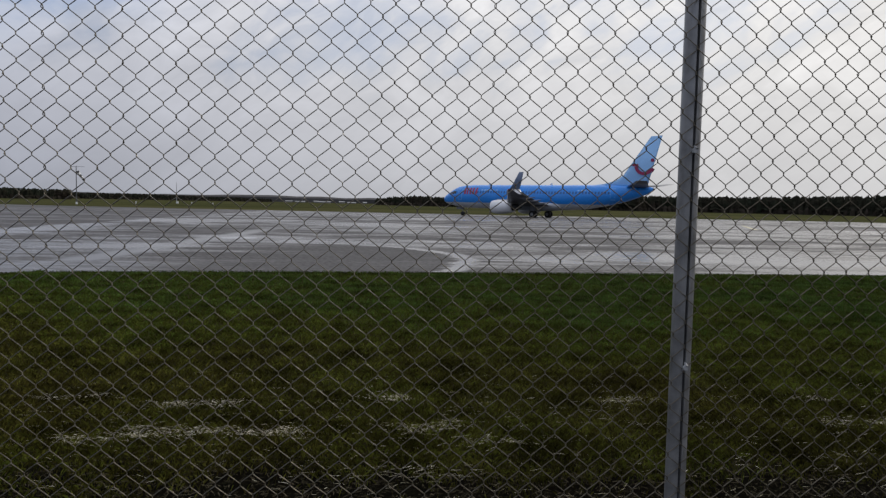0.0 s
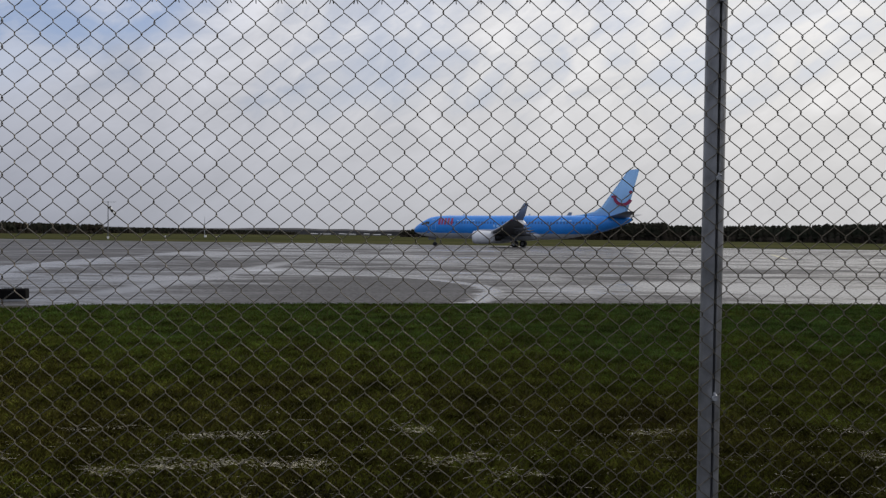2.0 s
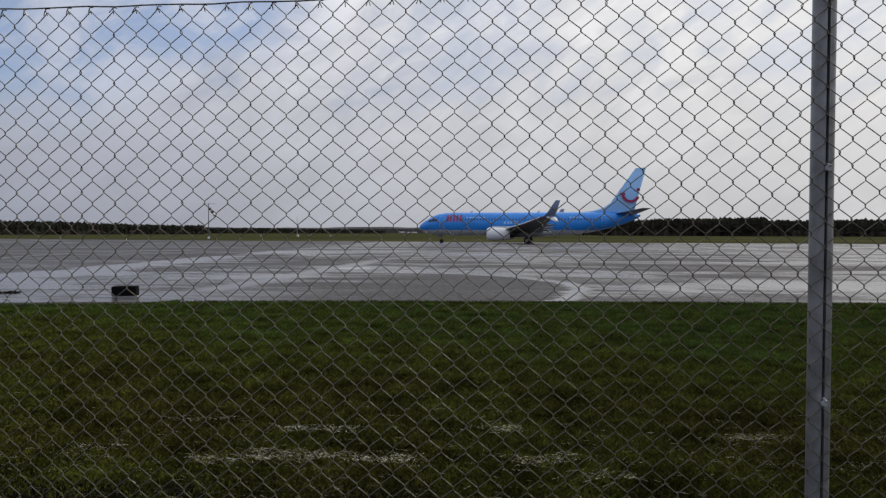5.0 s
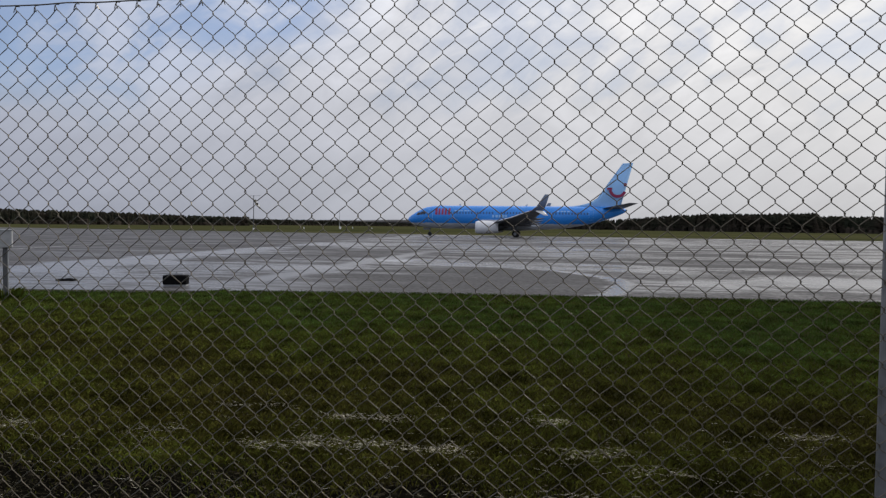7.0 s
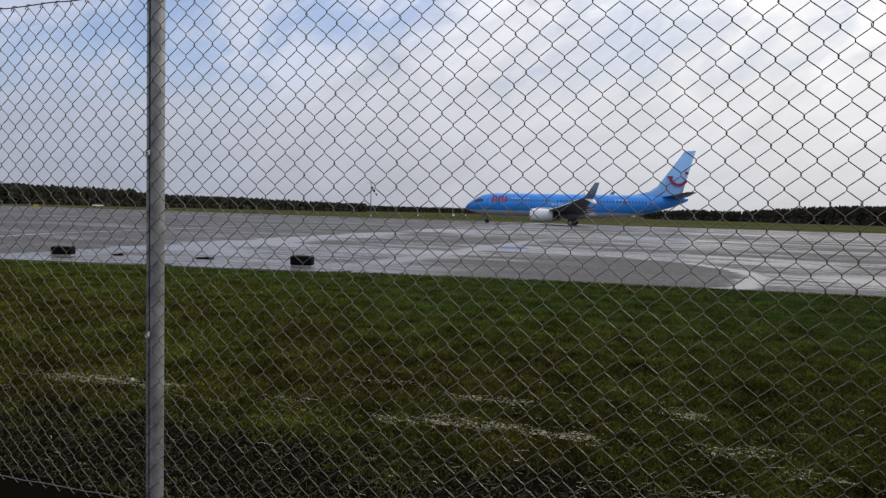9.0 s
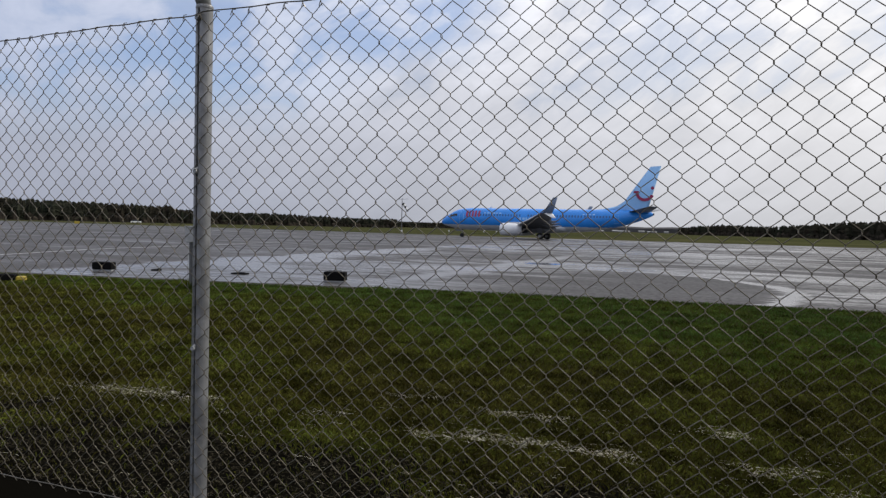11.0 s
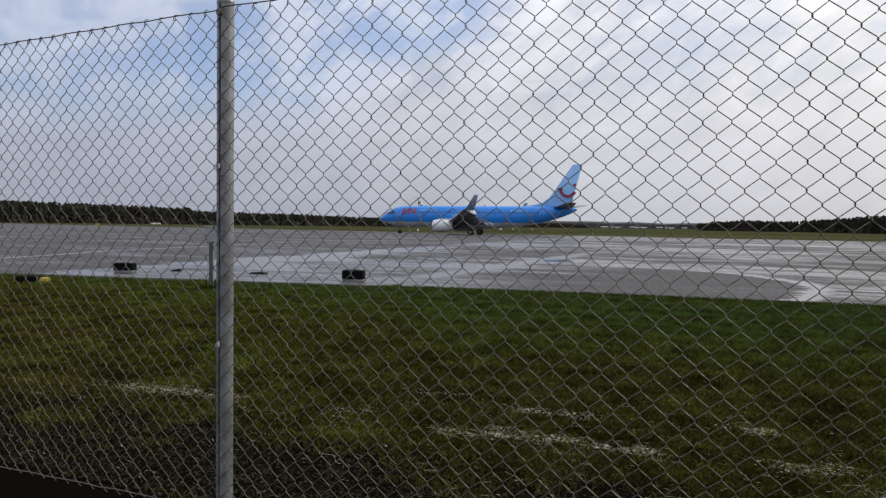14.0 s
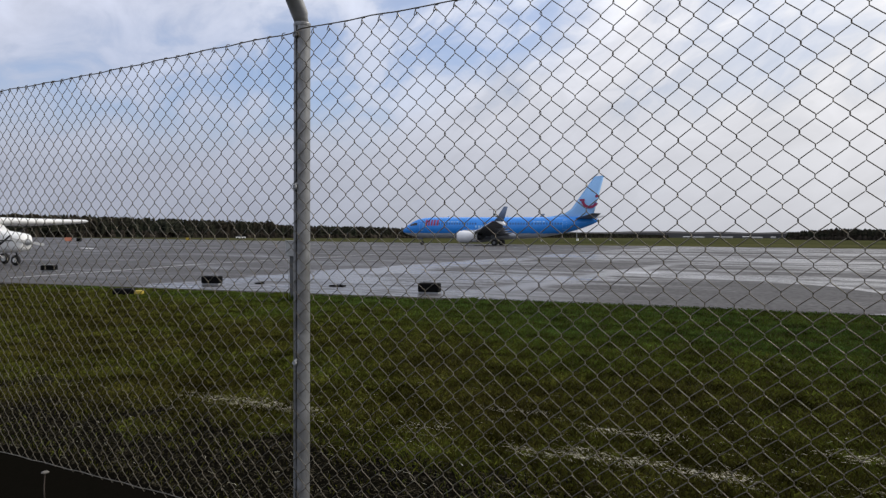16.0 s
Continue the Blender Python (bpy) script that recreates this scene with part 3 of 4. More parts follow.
    # line wires with a little sag and the twisted ends along them
    for zz, name in ((2.004, "top_wire"), (0.178, "bottom_wire")):
        bm = bmesh.new()
        p, x = [], -4.455
        while x < 3.99:
            u = ((x - 1.173) / 2.812) % 1.0
            p.append((x, -0.004 + 0.0015 * math.sin(x * 40), zz + fence_z(x) + (0.012 * (x + 1.645) if zz < 1 else 0.008 if x > -1.645 else 0.0) - (0.012 if zz > 1 else 0.0) * math.sin(math.pi * u) ** 2 + 0.0015 * math.sin(x * 23)))
            x += 0.045
        tube(bm, p, 0.0022, 6)
        part(name, bm, WIRE, fence)
    # the ends of each pair of strands are bent over the top wire
    bm = bmesh.new()
    tube(bm, [(-0.009, -0.004, -0.015), (-0.002, -0.007, -0.002), (0.003, -0.006, 0.004), (0.008, 0.002, 0.006)], 0.0015, 5)
    tube(bm, [(0.004, -0.003, -0.016), (0.001, -0.007, -0.003), (-0.004, -0.003, 0.005)], 0.0015, 5)
    tip = bpy.data.meshes.new("twisted_end")
    bm.normal_update()
    bm.to_mesh(tip)
    bm.free()
    tip.materials.append(WIRE)
    for i in range(-133, 100, 2):
        x = 0.4317 + i * (0.0351 if i >= 0 else 0.0362)
        u = ((x - 1.173) / 2.812) % 1.0
        ob = new("twisted_end", tip)
        ob.parent = fence
        ob.location = (x, 0, 2.004 + fence_z(x) - 0.012 * math.sin(math.pi * u) ** 2)
        ob.rotation_euler = (0, rng.uniform(-0.25, 0.25), rng.uniform(-0.4, 0.4))


build_fence()


# ---- airliner ----
STATIONS = [(0.0, 2.72, 0.06, 0.06), (0.25, 2.76, 0.42, 0.42), (0.7, 2.84, 0.74, 0.74), (1.3, 2.95, 1.02, 1.02), (1.9, 3.06, 1.27, 1.22), (2.6, 3.18, 1.54, 1.44),
            (3.4, 3.26, 1.76, 1.62), (4.6, 3.3, 1.92, 1.8), (6.2, 3.31, 2.0, 1.88), (12, 3.31, 2.0, 1.88), (18, 3.31, 2.0, 1.88), (24, 3.31, 2.0, 1.88), (27, 3.43, 1.89, 1.83),
            (30, 3.68, 1.64, 1.62), (33, 4.02, 1.28, 1.24), (35.0, 4.32, 0.92, 0.85), (36.4, 4.54, 0.58, 0.5), (37.3, 4.68, 0.26, 0.22)]


def hull(x, a, lift=0.0, side=-1):
    """A point of the hull: x aft of the nose, a the angle from the top, on the side asked."""
    for s, t in zip(STATIONS, STATIONS[1:]):
        if x <= t[0]:
            u = (x - s[0]) / (t[0] - s[0])
            zc, rz, ry = (s[i] + (t[i] - s[i]) * u for i in (1, 2, 3))
            break
    return Vector((x, side * (ry + lift) * math.sin(a), zc + (rz + lift) * math.cos(a)))


def hull_angle(x, z):
    """The angle from the top at which the hull has the height z."""
    lo, hi = 0.0, math.pi
    for _ in range(30):
        mid = (lo + hi) / 2
        if hull(x, mid).z > z:
            lo = mid
        else:
            hi = mid
    return lo


def hull_patch(bm, x0, x1, z0, z1, side, lift=0.018, n=4, skew=0.0):
    """A thin plate that lies on the hull."""
    grid = []
    for i in range(n + 1):
        z = z0 + (z1 - z0) * i / n
        row = []
        for xx in (x0, x1):
            x = xx + skew * i / n
            row.append(bm.verts.new(hull(x, hull_angle(x, z), lift, side)))
        grid.append(row)
    for a, b in zip(grid, grid[1:]):
        bm.faces.new((a[0], a[1], b[1], b[0]))


def foil(le, te, thick, n=7):
    """A wing section between two points: ring of points, upper then lower."""
    le, te = Vector(le), Vector(te)
    up = []
    lo = []
    for i in range(n + 1):
        u = i / n
        t = thick * 2.6 * (math.sqrt(u) * 0.6 - 0.35 * u - 0.25 * u ** 3) if u < 1 else 0.0
        p = le.lerp(te, u)
        up.append((p, max(t, 0.003)))
        lo.append((p, max(t * 0.7, 0.003)))
    return up, lo


def surface(bm, sections, normal=(0, 0, 1)):
    rings = []
    for le, te, th, *nn in sections:
        nv = Vector(nn[0] if nn else normal).normalized()
        up, lo = foil(le, te, th)
        rings.append([p + nv * t for p, t in up] + [p - nv * t for p, t in lo[-2:0:-1]])
    loft(bm, rings)


wheels = []         # wheel and its radius


def build_airliner():
    jet = thing("airliner", "blue twin-engine jet airliner with pale blue fin taxiing on wet asphalt", "airplane")
    # fuselage
    bm = bmesh.new()
    n = 80
    xs = []
    for s, t in zip(STATIONS, STATIONS[1:]):
        k = 4 if t[0] - s[0] > 2 else 2
        xs += [s[0] + (t[0] - s[0]) * i / k for i in range(k)]
    xs.append(37.3)
    rings = [[hull(x, 2 * math.pi * k / n) for k in range(n)] for x in xs]
    loft(bm, rings)
    for f in bm.faces:
        c = f.calc_center_median()
        line = 2.28
        f.material_index = 1 if c.z < line else 0
    fus = part("fuselage", bm, [BLUE, BELLY], jet, "blue fuselage with pale grey belly", smooth=True)
    # belly fairing
    bm = bmesh.new()
    fr = []
    for x, h, w in ((11.5, 0.3, 0.6), (13, 0.75, 1.55), (15, 0.95, 1.95), (20, 0.98, 2.0), (22.5, 0.8, 1.7), (24.5, 0.3, 0.7)):
        fr.append([(x, w * math.cos(2 * math.pi * k / 20), 2.05 + h * math.sin(2 * math.pi * k / 20)) for k in range(20)])
    loft(bm, fr)
    part("wing_fairing", bm, BELLY, jet, "pale grey belly fairing", smooth=True)
    # cabin windows, doors, cockpit glass
    bm = bmesh.new()
    hull_patch(bm, 9.88, 10.12, 3.88, 4.24, -1, 0.012, 2)
    win = bpy.data.meshes.new("window")
    bm.to_mesh(win)
    bm.free()
    win.materials.append(PANE)
    bm = bmesh.new()
    hull_patch(bm, 9.88, 10.12, 3.88, 4.24, 1, 0.012, 2)
    win_r = bpy.data.meshes.new("window")
    bm.to_mesh(win_r)
    bm.free()
    win_r.materials.append(PANE)
    for i in range(38):
        x = 7.0 + i * 0.508
        if i in (17, 18):
            continue
        for m in (win, win_r):
            w = new("window", m)
            w.parent = fus
            w.location.x = x - 10
    for i in range(10):
        x = 26.4 + i * 0.508
        for side in (-1, 1):
            bm = bmesh.new()
            hull_patch(bm, x - 0.12, x + 0.12, 3.9, 4.24, side, 0.014, 2)
            part("window", bm, PANE, fus)
    for side in (-1, 1):
        for x0, x1, za, zb in ((3.95, 4.8, 2.75, 4.55), (31.2, 31.95, 3.0, 4.75)):
            bm = bmesh.new()
            for a, b, c, d in ((x0, x0 + 0.06, za, zb), (x1 - 0.06, x1, za, zb), (x0, x1, zb - 0.06, zb), (x0, x1, za, za + 0.06)):
                hull_patch(bm, a, b, c, d, side, 0.012, 4)
            part("door", bm, PALE, fus, "pale outlined cabin door")
        for x0, x1, za, zb, sk in ((1.75, 2.35, 3.62, 4.08, 0.3), (2.45, 2.95, 3.68, 4.22, 0.2), (3.05, 3.45, 3.75, 4.2, 0.05)):
            bm = bmesh.new()
            hull_patch(bm, x0, x1, za, zb, side, 0.012, 3, sk)
            part("cockpit_window", bm, GLASS, fus)
        # red emblem blocks behind the flight deck
        for bars in (((5.2, 5.62, 3.7, 4.8),), ((5.78, 6.1, 3.7, 4.8),), ((6.32, 6.68, 3.7, 4.8),), ((6.88, 7.24, 3.7, 4.8),), ((7.5, 7.86, 3.7, 4.8),)):
            bm = bmesh.new()
            for a, b, c, d in bars:
                hull_patch(bm, a, b, c, d, side, 0.02, 4)
            part("emblem_block", bm, RED, fus, "plain red block emblem")
        # pale lettering too small to read: plain bars
        for x0, n, za, zb in ((15.1, 5, 3.3, 3.72), (8.6, 6, 4.32, 4.5), (26.0, 4, 4.32, 4.52)):
            for i in range(n):
                bm = bmesh.new()
                hull_patch(bm, x0 + 0.55 * i, x0 + 0.55 * i + (0.42 if i % 2 else 0.3), za, zb, side, 0.016, 2)
                part("lettering_bar", bm, PALE, fus, "pale blue bar of lettering")
    # wings
    for s in (-1, 1):
        bm = bmesh.new()
        surface(bm, [((13.6, s * 1.2, 1.95), (21.7, s * 1.2, 1.85), 0.5), ((15.9, s * 5.6, 2.5), (21.7, s * 5.6, 2.35), 0.34),
                     ((19.0, s * 11.3, 3.2), (22.7, s * 11.3, 3.1), 0.2), ((21.9, s * 16.9, 4.05), (23.8, s * 16.9, 4.0), 0.11)])
        wing = part("wing", bm, ALU, jet, "swept grey wing, dark underneath", smooth=True)
        bm = bmesh.new()
        surface(bm, [((21.9, s * 16.9, 4.05), (23.8, s * 16.9, 4.0), 0.11, (0, 0, 1)), ((22.5, s * 17.35, 4.25), (24.0, s * 17.35, 4.2), 0.08, (0, -s * 0.6, 0.8)),
                     ((23.0, s * 17.6, 4.75), (24.3, s * 17.6, 4.72), 0.06, (0, -s, 0.25)), ((24.2, s * 17.95, 6.5), (24.85, s * 17.95, 6.47), 0.03, (0, -s, 0.1))])
        part("winglet", bm, WINGLET, wing, "grey-blue upturned winglet", smooth=True)
        bm = bmesh.new()
        tube(bm, [(15.86, s * 5.6, 2.5), (18.96, s * 11.3, 3.2), (21.86, s * 16.9, 4.05)], [0.13, 0.09, 0.06], 8)
        part("slat", bm, NACELLE, wing, "pale leading edge of the wing", smooth=True)
        bm = bmesh.new()
        lathe(bm, [(21.95, 0.03), (22.05, 0.08), (22.3, 0.08), (22.4, 0.03)], (0, s * 16.98, 4.1), "x", 10)
        part("tip_light", bm, RED, wing, "small red wing tip light")
        bm = bmesh.new()
        surface(bm, [((22.7, s * 17.3, 4.15), (24.1, s * 17.3, 4.1), 0.06, (0, s * 0.7, 0.7)), ((24.1, s * 17.85, 3.45), (24.7, s * 17.85, 3.42), 0.025, (0, s * 0.8, 0.6))])
        part("strake", bm, WHITE, wing, "small white strake under the tip", smooth=True)
        for yy, x0, x1, zz in ((7.2, 20.2, 23.6, 2.35), (9.9, 20.8, 23.9, 2.7), (12.6, 21.3, 24.1, 3.05)):
            bm = bmesh.new()
            tube(bm, [(x0, s * yy, zz), (x0 + 1, s * yy, zz - 0.12), (x1 - 1, s * yy, zz - 0.1), (x1, s * yy, zz + 0.1)], [0.04, 0.2, 0.17, 0.03], 8)
            part("flap_fairing", bm, ALU, wing)
        # engine
        e = (0, s * 4.85, 1.62)
        bm = bmesh.new()
        lathe(bm, [(12.75, 0.78), (12.65, 0.88), (12.70, 0.97), (13.10, 1.07), (14.00, 1.12), (15.20, 1.06), (16.40, 0.86), (16.45, 0.8)], e, "x", 28)
        eng = part("engine", bm, NACELLE, jet, "white engine nacelle under the wing", smooth=True)
        bm = bmesh.new()
        lathe(bm, [(12.74, 0.79), (13.50, 0.76), (13.52, 0.2)], e, "x", 24)
        part("intake", bm, DARK, eng)
        bm = bmesh.new()
        lathe(bm, [(16.40, 0.62), (17.30, 0.5), (17.40, 0.3), (18.00, 0.08)], e, "x", 20)
        part("nozzle", bm, DARK, eng, smooth=True)
        bm = bmesh.new()
        box(bm, (4.2, 0.32, 0.62), (15.6, s * 4.85, 2.55), 0.08)
        part("pylon", bm, BELLY, eng)
        # tailplane
        bm = bmesh.new()
        surface(bm, [((33.3, s * 0.4, 5.0), (36.8, s * 0.4, 4.95), 0.2), ((37.0, s * 7.15, 5.7), (38.5, s * 7.15, 5.67), 0.07)])
        part("tailplane", bm, ALU, jet, "swept grey tailplane", smooth=True)
        # main gear
        bm = bmesh.new()
        tube(bm, [(19.1, s * 2.86, 0.56), (19.0, s * 2.86, 2.3)], [0.11, 0.15], 10)
        tube(bm, [(19.1, s * 2.86, 0.9), (18.9, s * 1.6, 2.0)], 0.07, 8)
        box(bm, (0.9, 0.05, 1.0), (19.0, s * 3.2, 1.55), 0.02)
        gear = part("main_gear", bm, ALU, jet)
        for yy in (2.45, 3.27):
            bm = bmesh.new()
            lathe(bm, [(-0.19, 0.36), (-0.17, 0.5), (-0.08, 0.56), (0.08, 0.56), (0.17, 0.5), (0.19, 0.36)], (0, 0, 0), "y", 22)
            tyre = part("wheel", bm, TYRE, jet, smooth=True)
            tyre.location = (19.1, s * yy, 0.56)
            wheels.append((tyre, 0.56))
            bm = bmesh.new()
            lathe(bm, [(-0.195, 0.05), (-0.195, 0.27), (0.195, 0.27), (0.195, 0.05)], (0, 0, 0), "y", 16)
            for k in range(5):
                a = 2 * math.pi * k / 5
                box(bm, (0.05, 0.4, 0.05), (0.2 * math.cos(a), 0, 0.2 * math.sin(a)))
            part("rim", bm, GREYBOX, tyre)
    # nose gear
    bm = bmesh.new()
    tube(bm, [(4.0, 0, 0.35), (3.95, 0, 1.6)], [0.07, 0.1], 10)
    gear = part("nose_gear", bm, ALU, jet)
    for s in (-1, 1):
        bm = bmesh.new()
        lathe(bm, [(-0.1, 0.2), (-0.09, 0.31), (-0.04, 0.345), (0.04, 0.345), (0.09, 0.31), (0.1, 0.2)], (0, 0, 0), "y", 18)
        tyre = part("wheel", bm, TYRE, jet, smooth=True)
        tyre.location = (4.0, s * 0.2, 0.345)
        wheels.append((tyre, 0.345))
        bm = bmesh.new()
        box(bm, (1.2, 0.03, 0.36), (3.5, s * 0.36, 1.26), 0.01)
        part("gear_door", bm, ALU, gear)
    # fin with the emblem
    bm = bmesh.new()
    surface(bm, [((27.0, 0, 5.2), (36.4, 0, 4.9), 0.1), ((29.6, 0, 5.5), (36.45, 0, 5.3), 0.16), ((31.4, 0, 5.95), (36.55, 0, 5.7), 0.2), ((32.6, 0, 6.75), (36.75, 0, 6.5), 0.22), ((36.65, 0, 12.55), (38.35, 0, 12.65), 0.09)], (0, 1, 0))
    fin = part("fin", bm, PALE, jet, "tall pale blue tail fin", smooth=True)
    for s in (-1, 1):
        bm = bmesh.new()
        vs = []
        for i in range(15):
            a = radians(188 + 150 * i / 14)
            vs.append([bm.verts.new((35.9 + r * math.cos(a), s * 0.34, 8.3 + r * math.sin(a))) for r in (1.02, 1.5)])
        for a, b in zip(vs, vs[1:]):
            bm.faces.new((a[0], a[1], b[1], b[0]))
        q = [bm.verts.new((x, s * 0.36, z)) for x, z in ((34.1, 8.15), (35.0, 8.15), (35.0, 8.5), (34.1, 8.5))]
        bm.faces.new(q)
        part("emblem_arc", bm, RED, fin, "plain red arc emblem")
        bm = bmesh.new()
        bm.faces.new([bm.verts.new((37.1 + 0.28 * math.cos(k * math.pi / 6), s * 0.3, 9.0 + 0.28 * math.sin(k * math.pi / 6))) for k in range(12)])
        part("emblem_dot", bm, RED, fin, "dark red emblem dot")
    bm = bmesh.new()
    lathe(bm, [(37.2, 0.2), (37.45, 0.16), (37.5, 0.1)], (0, 0, 4.69), "x", 14)
    part("tail_cone", bm, DARK, jet)
    for x in (9.0, 20.5):
        bm = bmesh.new()
        surface(bm, [((x, 0, 5.28), (x + 0.45, 0, 5.28), 0.03), ((x + 0.25, 0, 5.62), (x + 0.5, 0, 5.62), 0.015)], (0, 1, 0))
        part("antenna", bm, WHITE, jet)
    return jet


airliner = build_airliner()


# ---- small high-wing aircraft parked on the apron ----
def build_light_aircraft():
    at = pose(-29.35, 12.7, 0.0, 0, 0, math.degrees(math.atan2(0.329, 0.944))) @ Matrix.Scale(0.9, 4)
    ac = thing("light_aircraft", "small white high-wing propeller aircraft parked on asphalt", "airplane", at=at)
    # local +x forward, nose wheel at x = 1.7
    bm = bmesh.new()
    rings = []
    for x, zc, h, w in ((2.38, 1.04, 0.26, 0.28), (2.25, 1.03, 0.38, 0.44), (1.8, 1.03, 0.45, 0.5), (1.2, 1.06, 0.5, 0.54), (0.8, 1.24, 0.66, 0.56), (0.1, 1.28, 0.7, 0.58), (-0.9, 1.27, 0.67, 0.55), (-2.2, 1.2, 0.42, 0.36), (-5.0, 1.25, 0.14, 0.1)):
        ring = []
        for k in range(20):
            a = 2 * math.pi * k / 20
            c, s = math.cos(a), math.sin(a)
            ring.append((x, w * math.copysign(abs(c) ** 0.65, c), zc + h * math.copysign(abs(s) ** 0.65, s)))
        rings.append(ring)
    loft(bm, rings)
    part("fuselage", bm, WHITE, ac, smooth=True)
    bm = bmesh.new()
    surface(bm, [((0.85, -5.6, 2.08), (-0.35, -5.6, 2.0), 0.2), ((1.05, -2.5, 1.98), (-0.6, -2.5, 1.84), 0.36), ((1.05, 2.5, 1.98), (-0.6, 2.5, 1.84), 0.36), ((0.85, 5.9, 2.08), (-0.35, 5.9, 2.0), 0.2)])
    part("wing", bm, WHITE, ac, smooth=True)
    for s in (-1, 1):
        bm = bmesh.new()
        tube(bm, [(0.5, s * 0.5, 0.7), (0.45, s * 2.4, 1.94)], 0.045, 8)
        part("strut", bm, DARK, ac)
        bm = bmesh.new()
        surface(bm, [((-4.2, s * 0.1, 1.3), (-5.1, s * 0.1, 1.3), 0.04), ((-4.4, s * 1.7, 1.32), (-5.05, s * 1.7, 1.32), 0.03)])
        part("tailplane", bm, WHITE, ac)
        bm = bmesh.new()
        tube(bm, [(0.05, s * 0.4, 0.7), (0.05, s * 1.2, 0.28)], 0.04, 8)
        leg = part("gear_leg", bm, WHITE, ac)
        bm = bmesh.new()
        lathe(bm, [(-0.08, 0.13), (-0.07, 0.23), (0, 0.27), (0.07, 0.23), (0.08, 0.13)], (0.05, s * 1.27, 0.27), "y", 18)
        part("wheel", bm, TYRE, leg, smooth=True)
        bm = bmesh.new()
        lathe(bm, [(-0.085, 0.02), (-0.085, 0.13), (0.085, 0.13), (0.085, 0.02)], (0.05, s * 1.27, 0.27), "y", 16)
        part("hub", bm, WHITE, leg, "white wheel hub")
        bm = bmesh.new()
        tube(bm, [(0.4, s * 0.57, 1.13), (1.2, s * 0.545, 1.12), (1.8, s * 0.505, 1.11), (2.15, s * 0.462, 1.1)], 0.022, 6)
        tube(bm, [(1.2, s * 0.54, 0.72), (1.6, s * 0.525, 1.02), (1.98, s * 0.485, 1.34)], 0.035, 6)
        part("stripe", bm, DARK, ac, "thin dark livery stripe")
        bm = bmesh.new()
        box(bm, (0.8, 0.02, 0.42), (0.1, s * 0.565, 1.6), 0.004)
        part("window", bm, GLASS, ac)
    bm = bmesh.new()
    box(bm, (0.04, 0.95, 0.5), (0.92, 0, 1.63), 0.01, pose(0, 0, 0, 0, -35, 0))
    part("windscreen", bm, GLASS, ac)
    bm = bmesh.new()
    tube(bm, [(1.8, 0, 0.24), (1.8, 0.1, 0.4), (1.76, 0, 0.75)], 0.035, 8)
    leg = part("nose_leg", bm, DARK, ac)
    bm = bmesh.new()
    lathe(bm, [(-0.07, 0.1), (-0.06, 0.2), (0, 0.24), (0.06, 0.2), (0.07, 0.1)], (1.8, 0, 0.24), "y", 18)
    part("wheel", bm, TYRE, leg, smooth=True)
    bm = bmesh.new()
    lathe(bm, [(-0.075, 0.02), (-0.075, 0.1), (0.075, 0.1), (0.075, 0.02)], (1.8, 0, 0.24), "y", 16)
    part("hub", bm, WHITE, leg, "white wheel hub")
    bm = bmesh.new()
    surface(bm, [((-3.6, 0, 1.3), (-5.1, 0, 1.3), 0.06), ((-4.6, 0, 2.45), (-5.3, 0, 2.45), 0.03)], (0, 1, 0))
    part("fin", bm, WHITE, ac)
    bm = bmesh.new()
    lathe(bm, [(2.36, 0.16), (2.5, 0.12), (2.6, 0.02)], (0, 0, 1.04), "x", 14)
    box(bm, (0.03, 0.12, 1.85), (2.44, 0, 1.04), 0.01, pose(0, 0, 0, 82, 0, 0))
    part("propeller", bm, GREYBOX, ac)


build_light_aircraft()


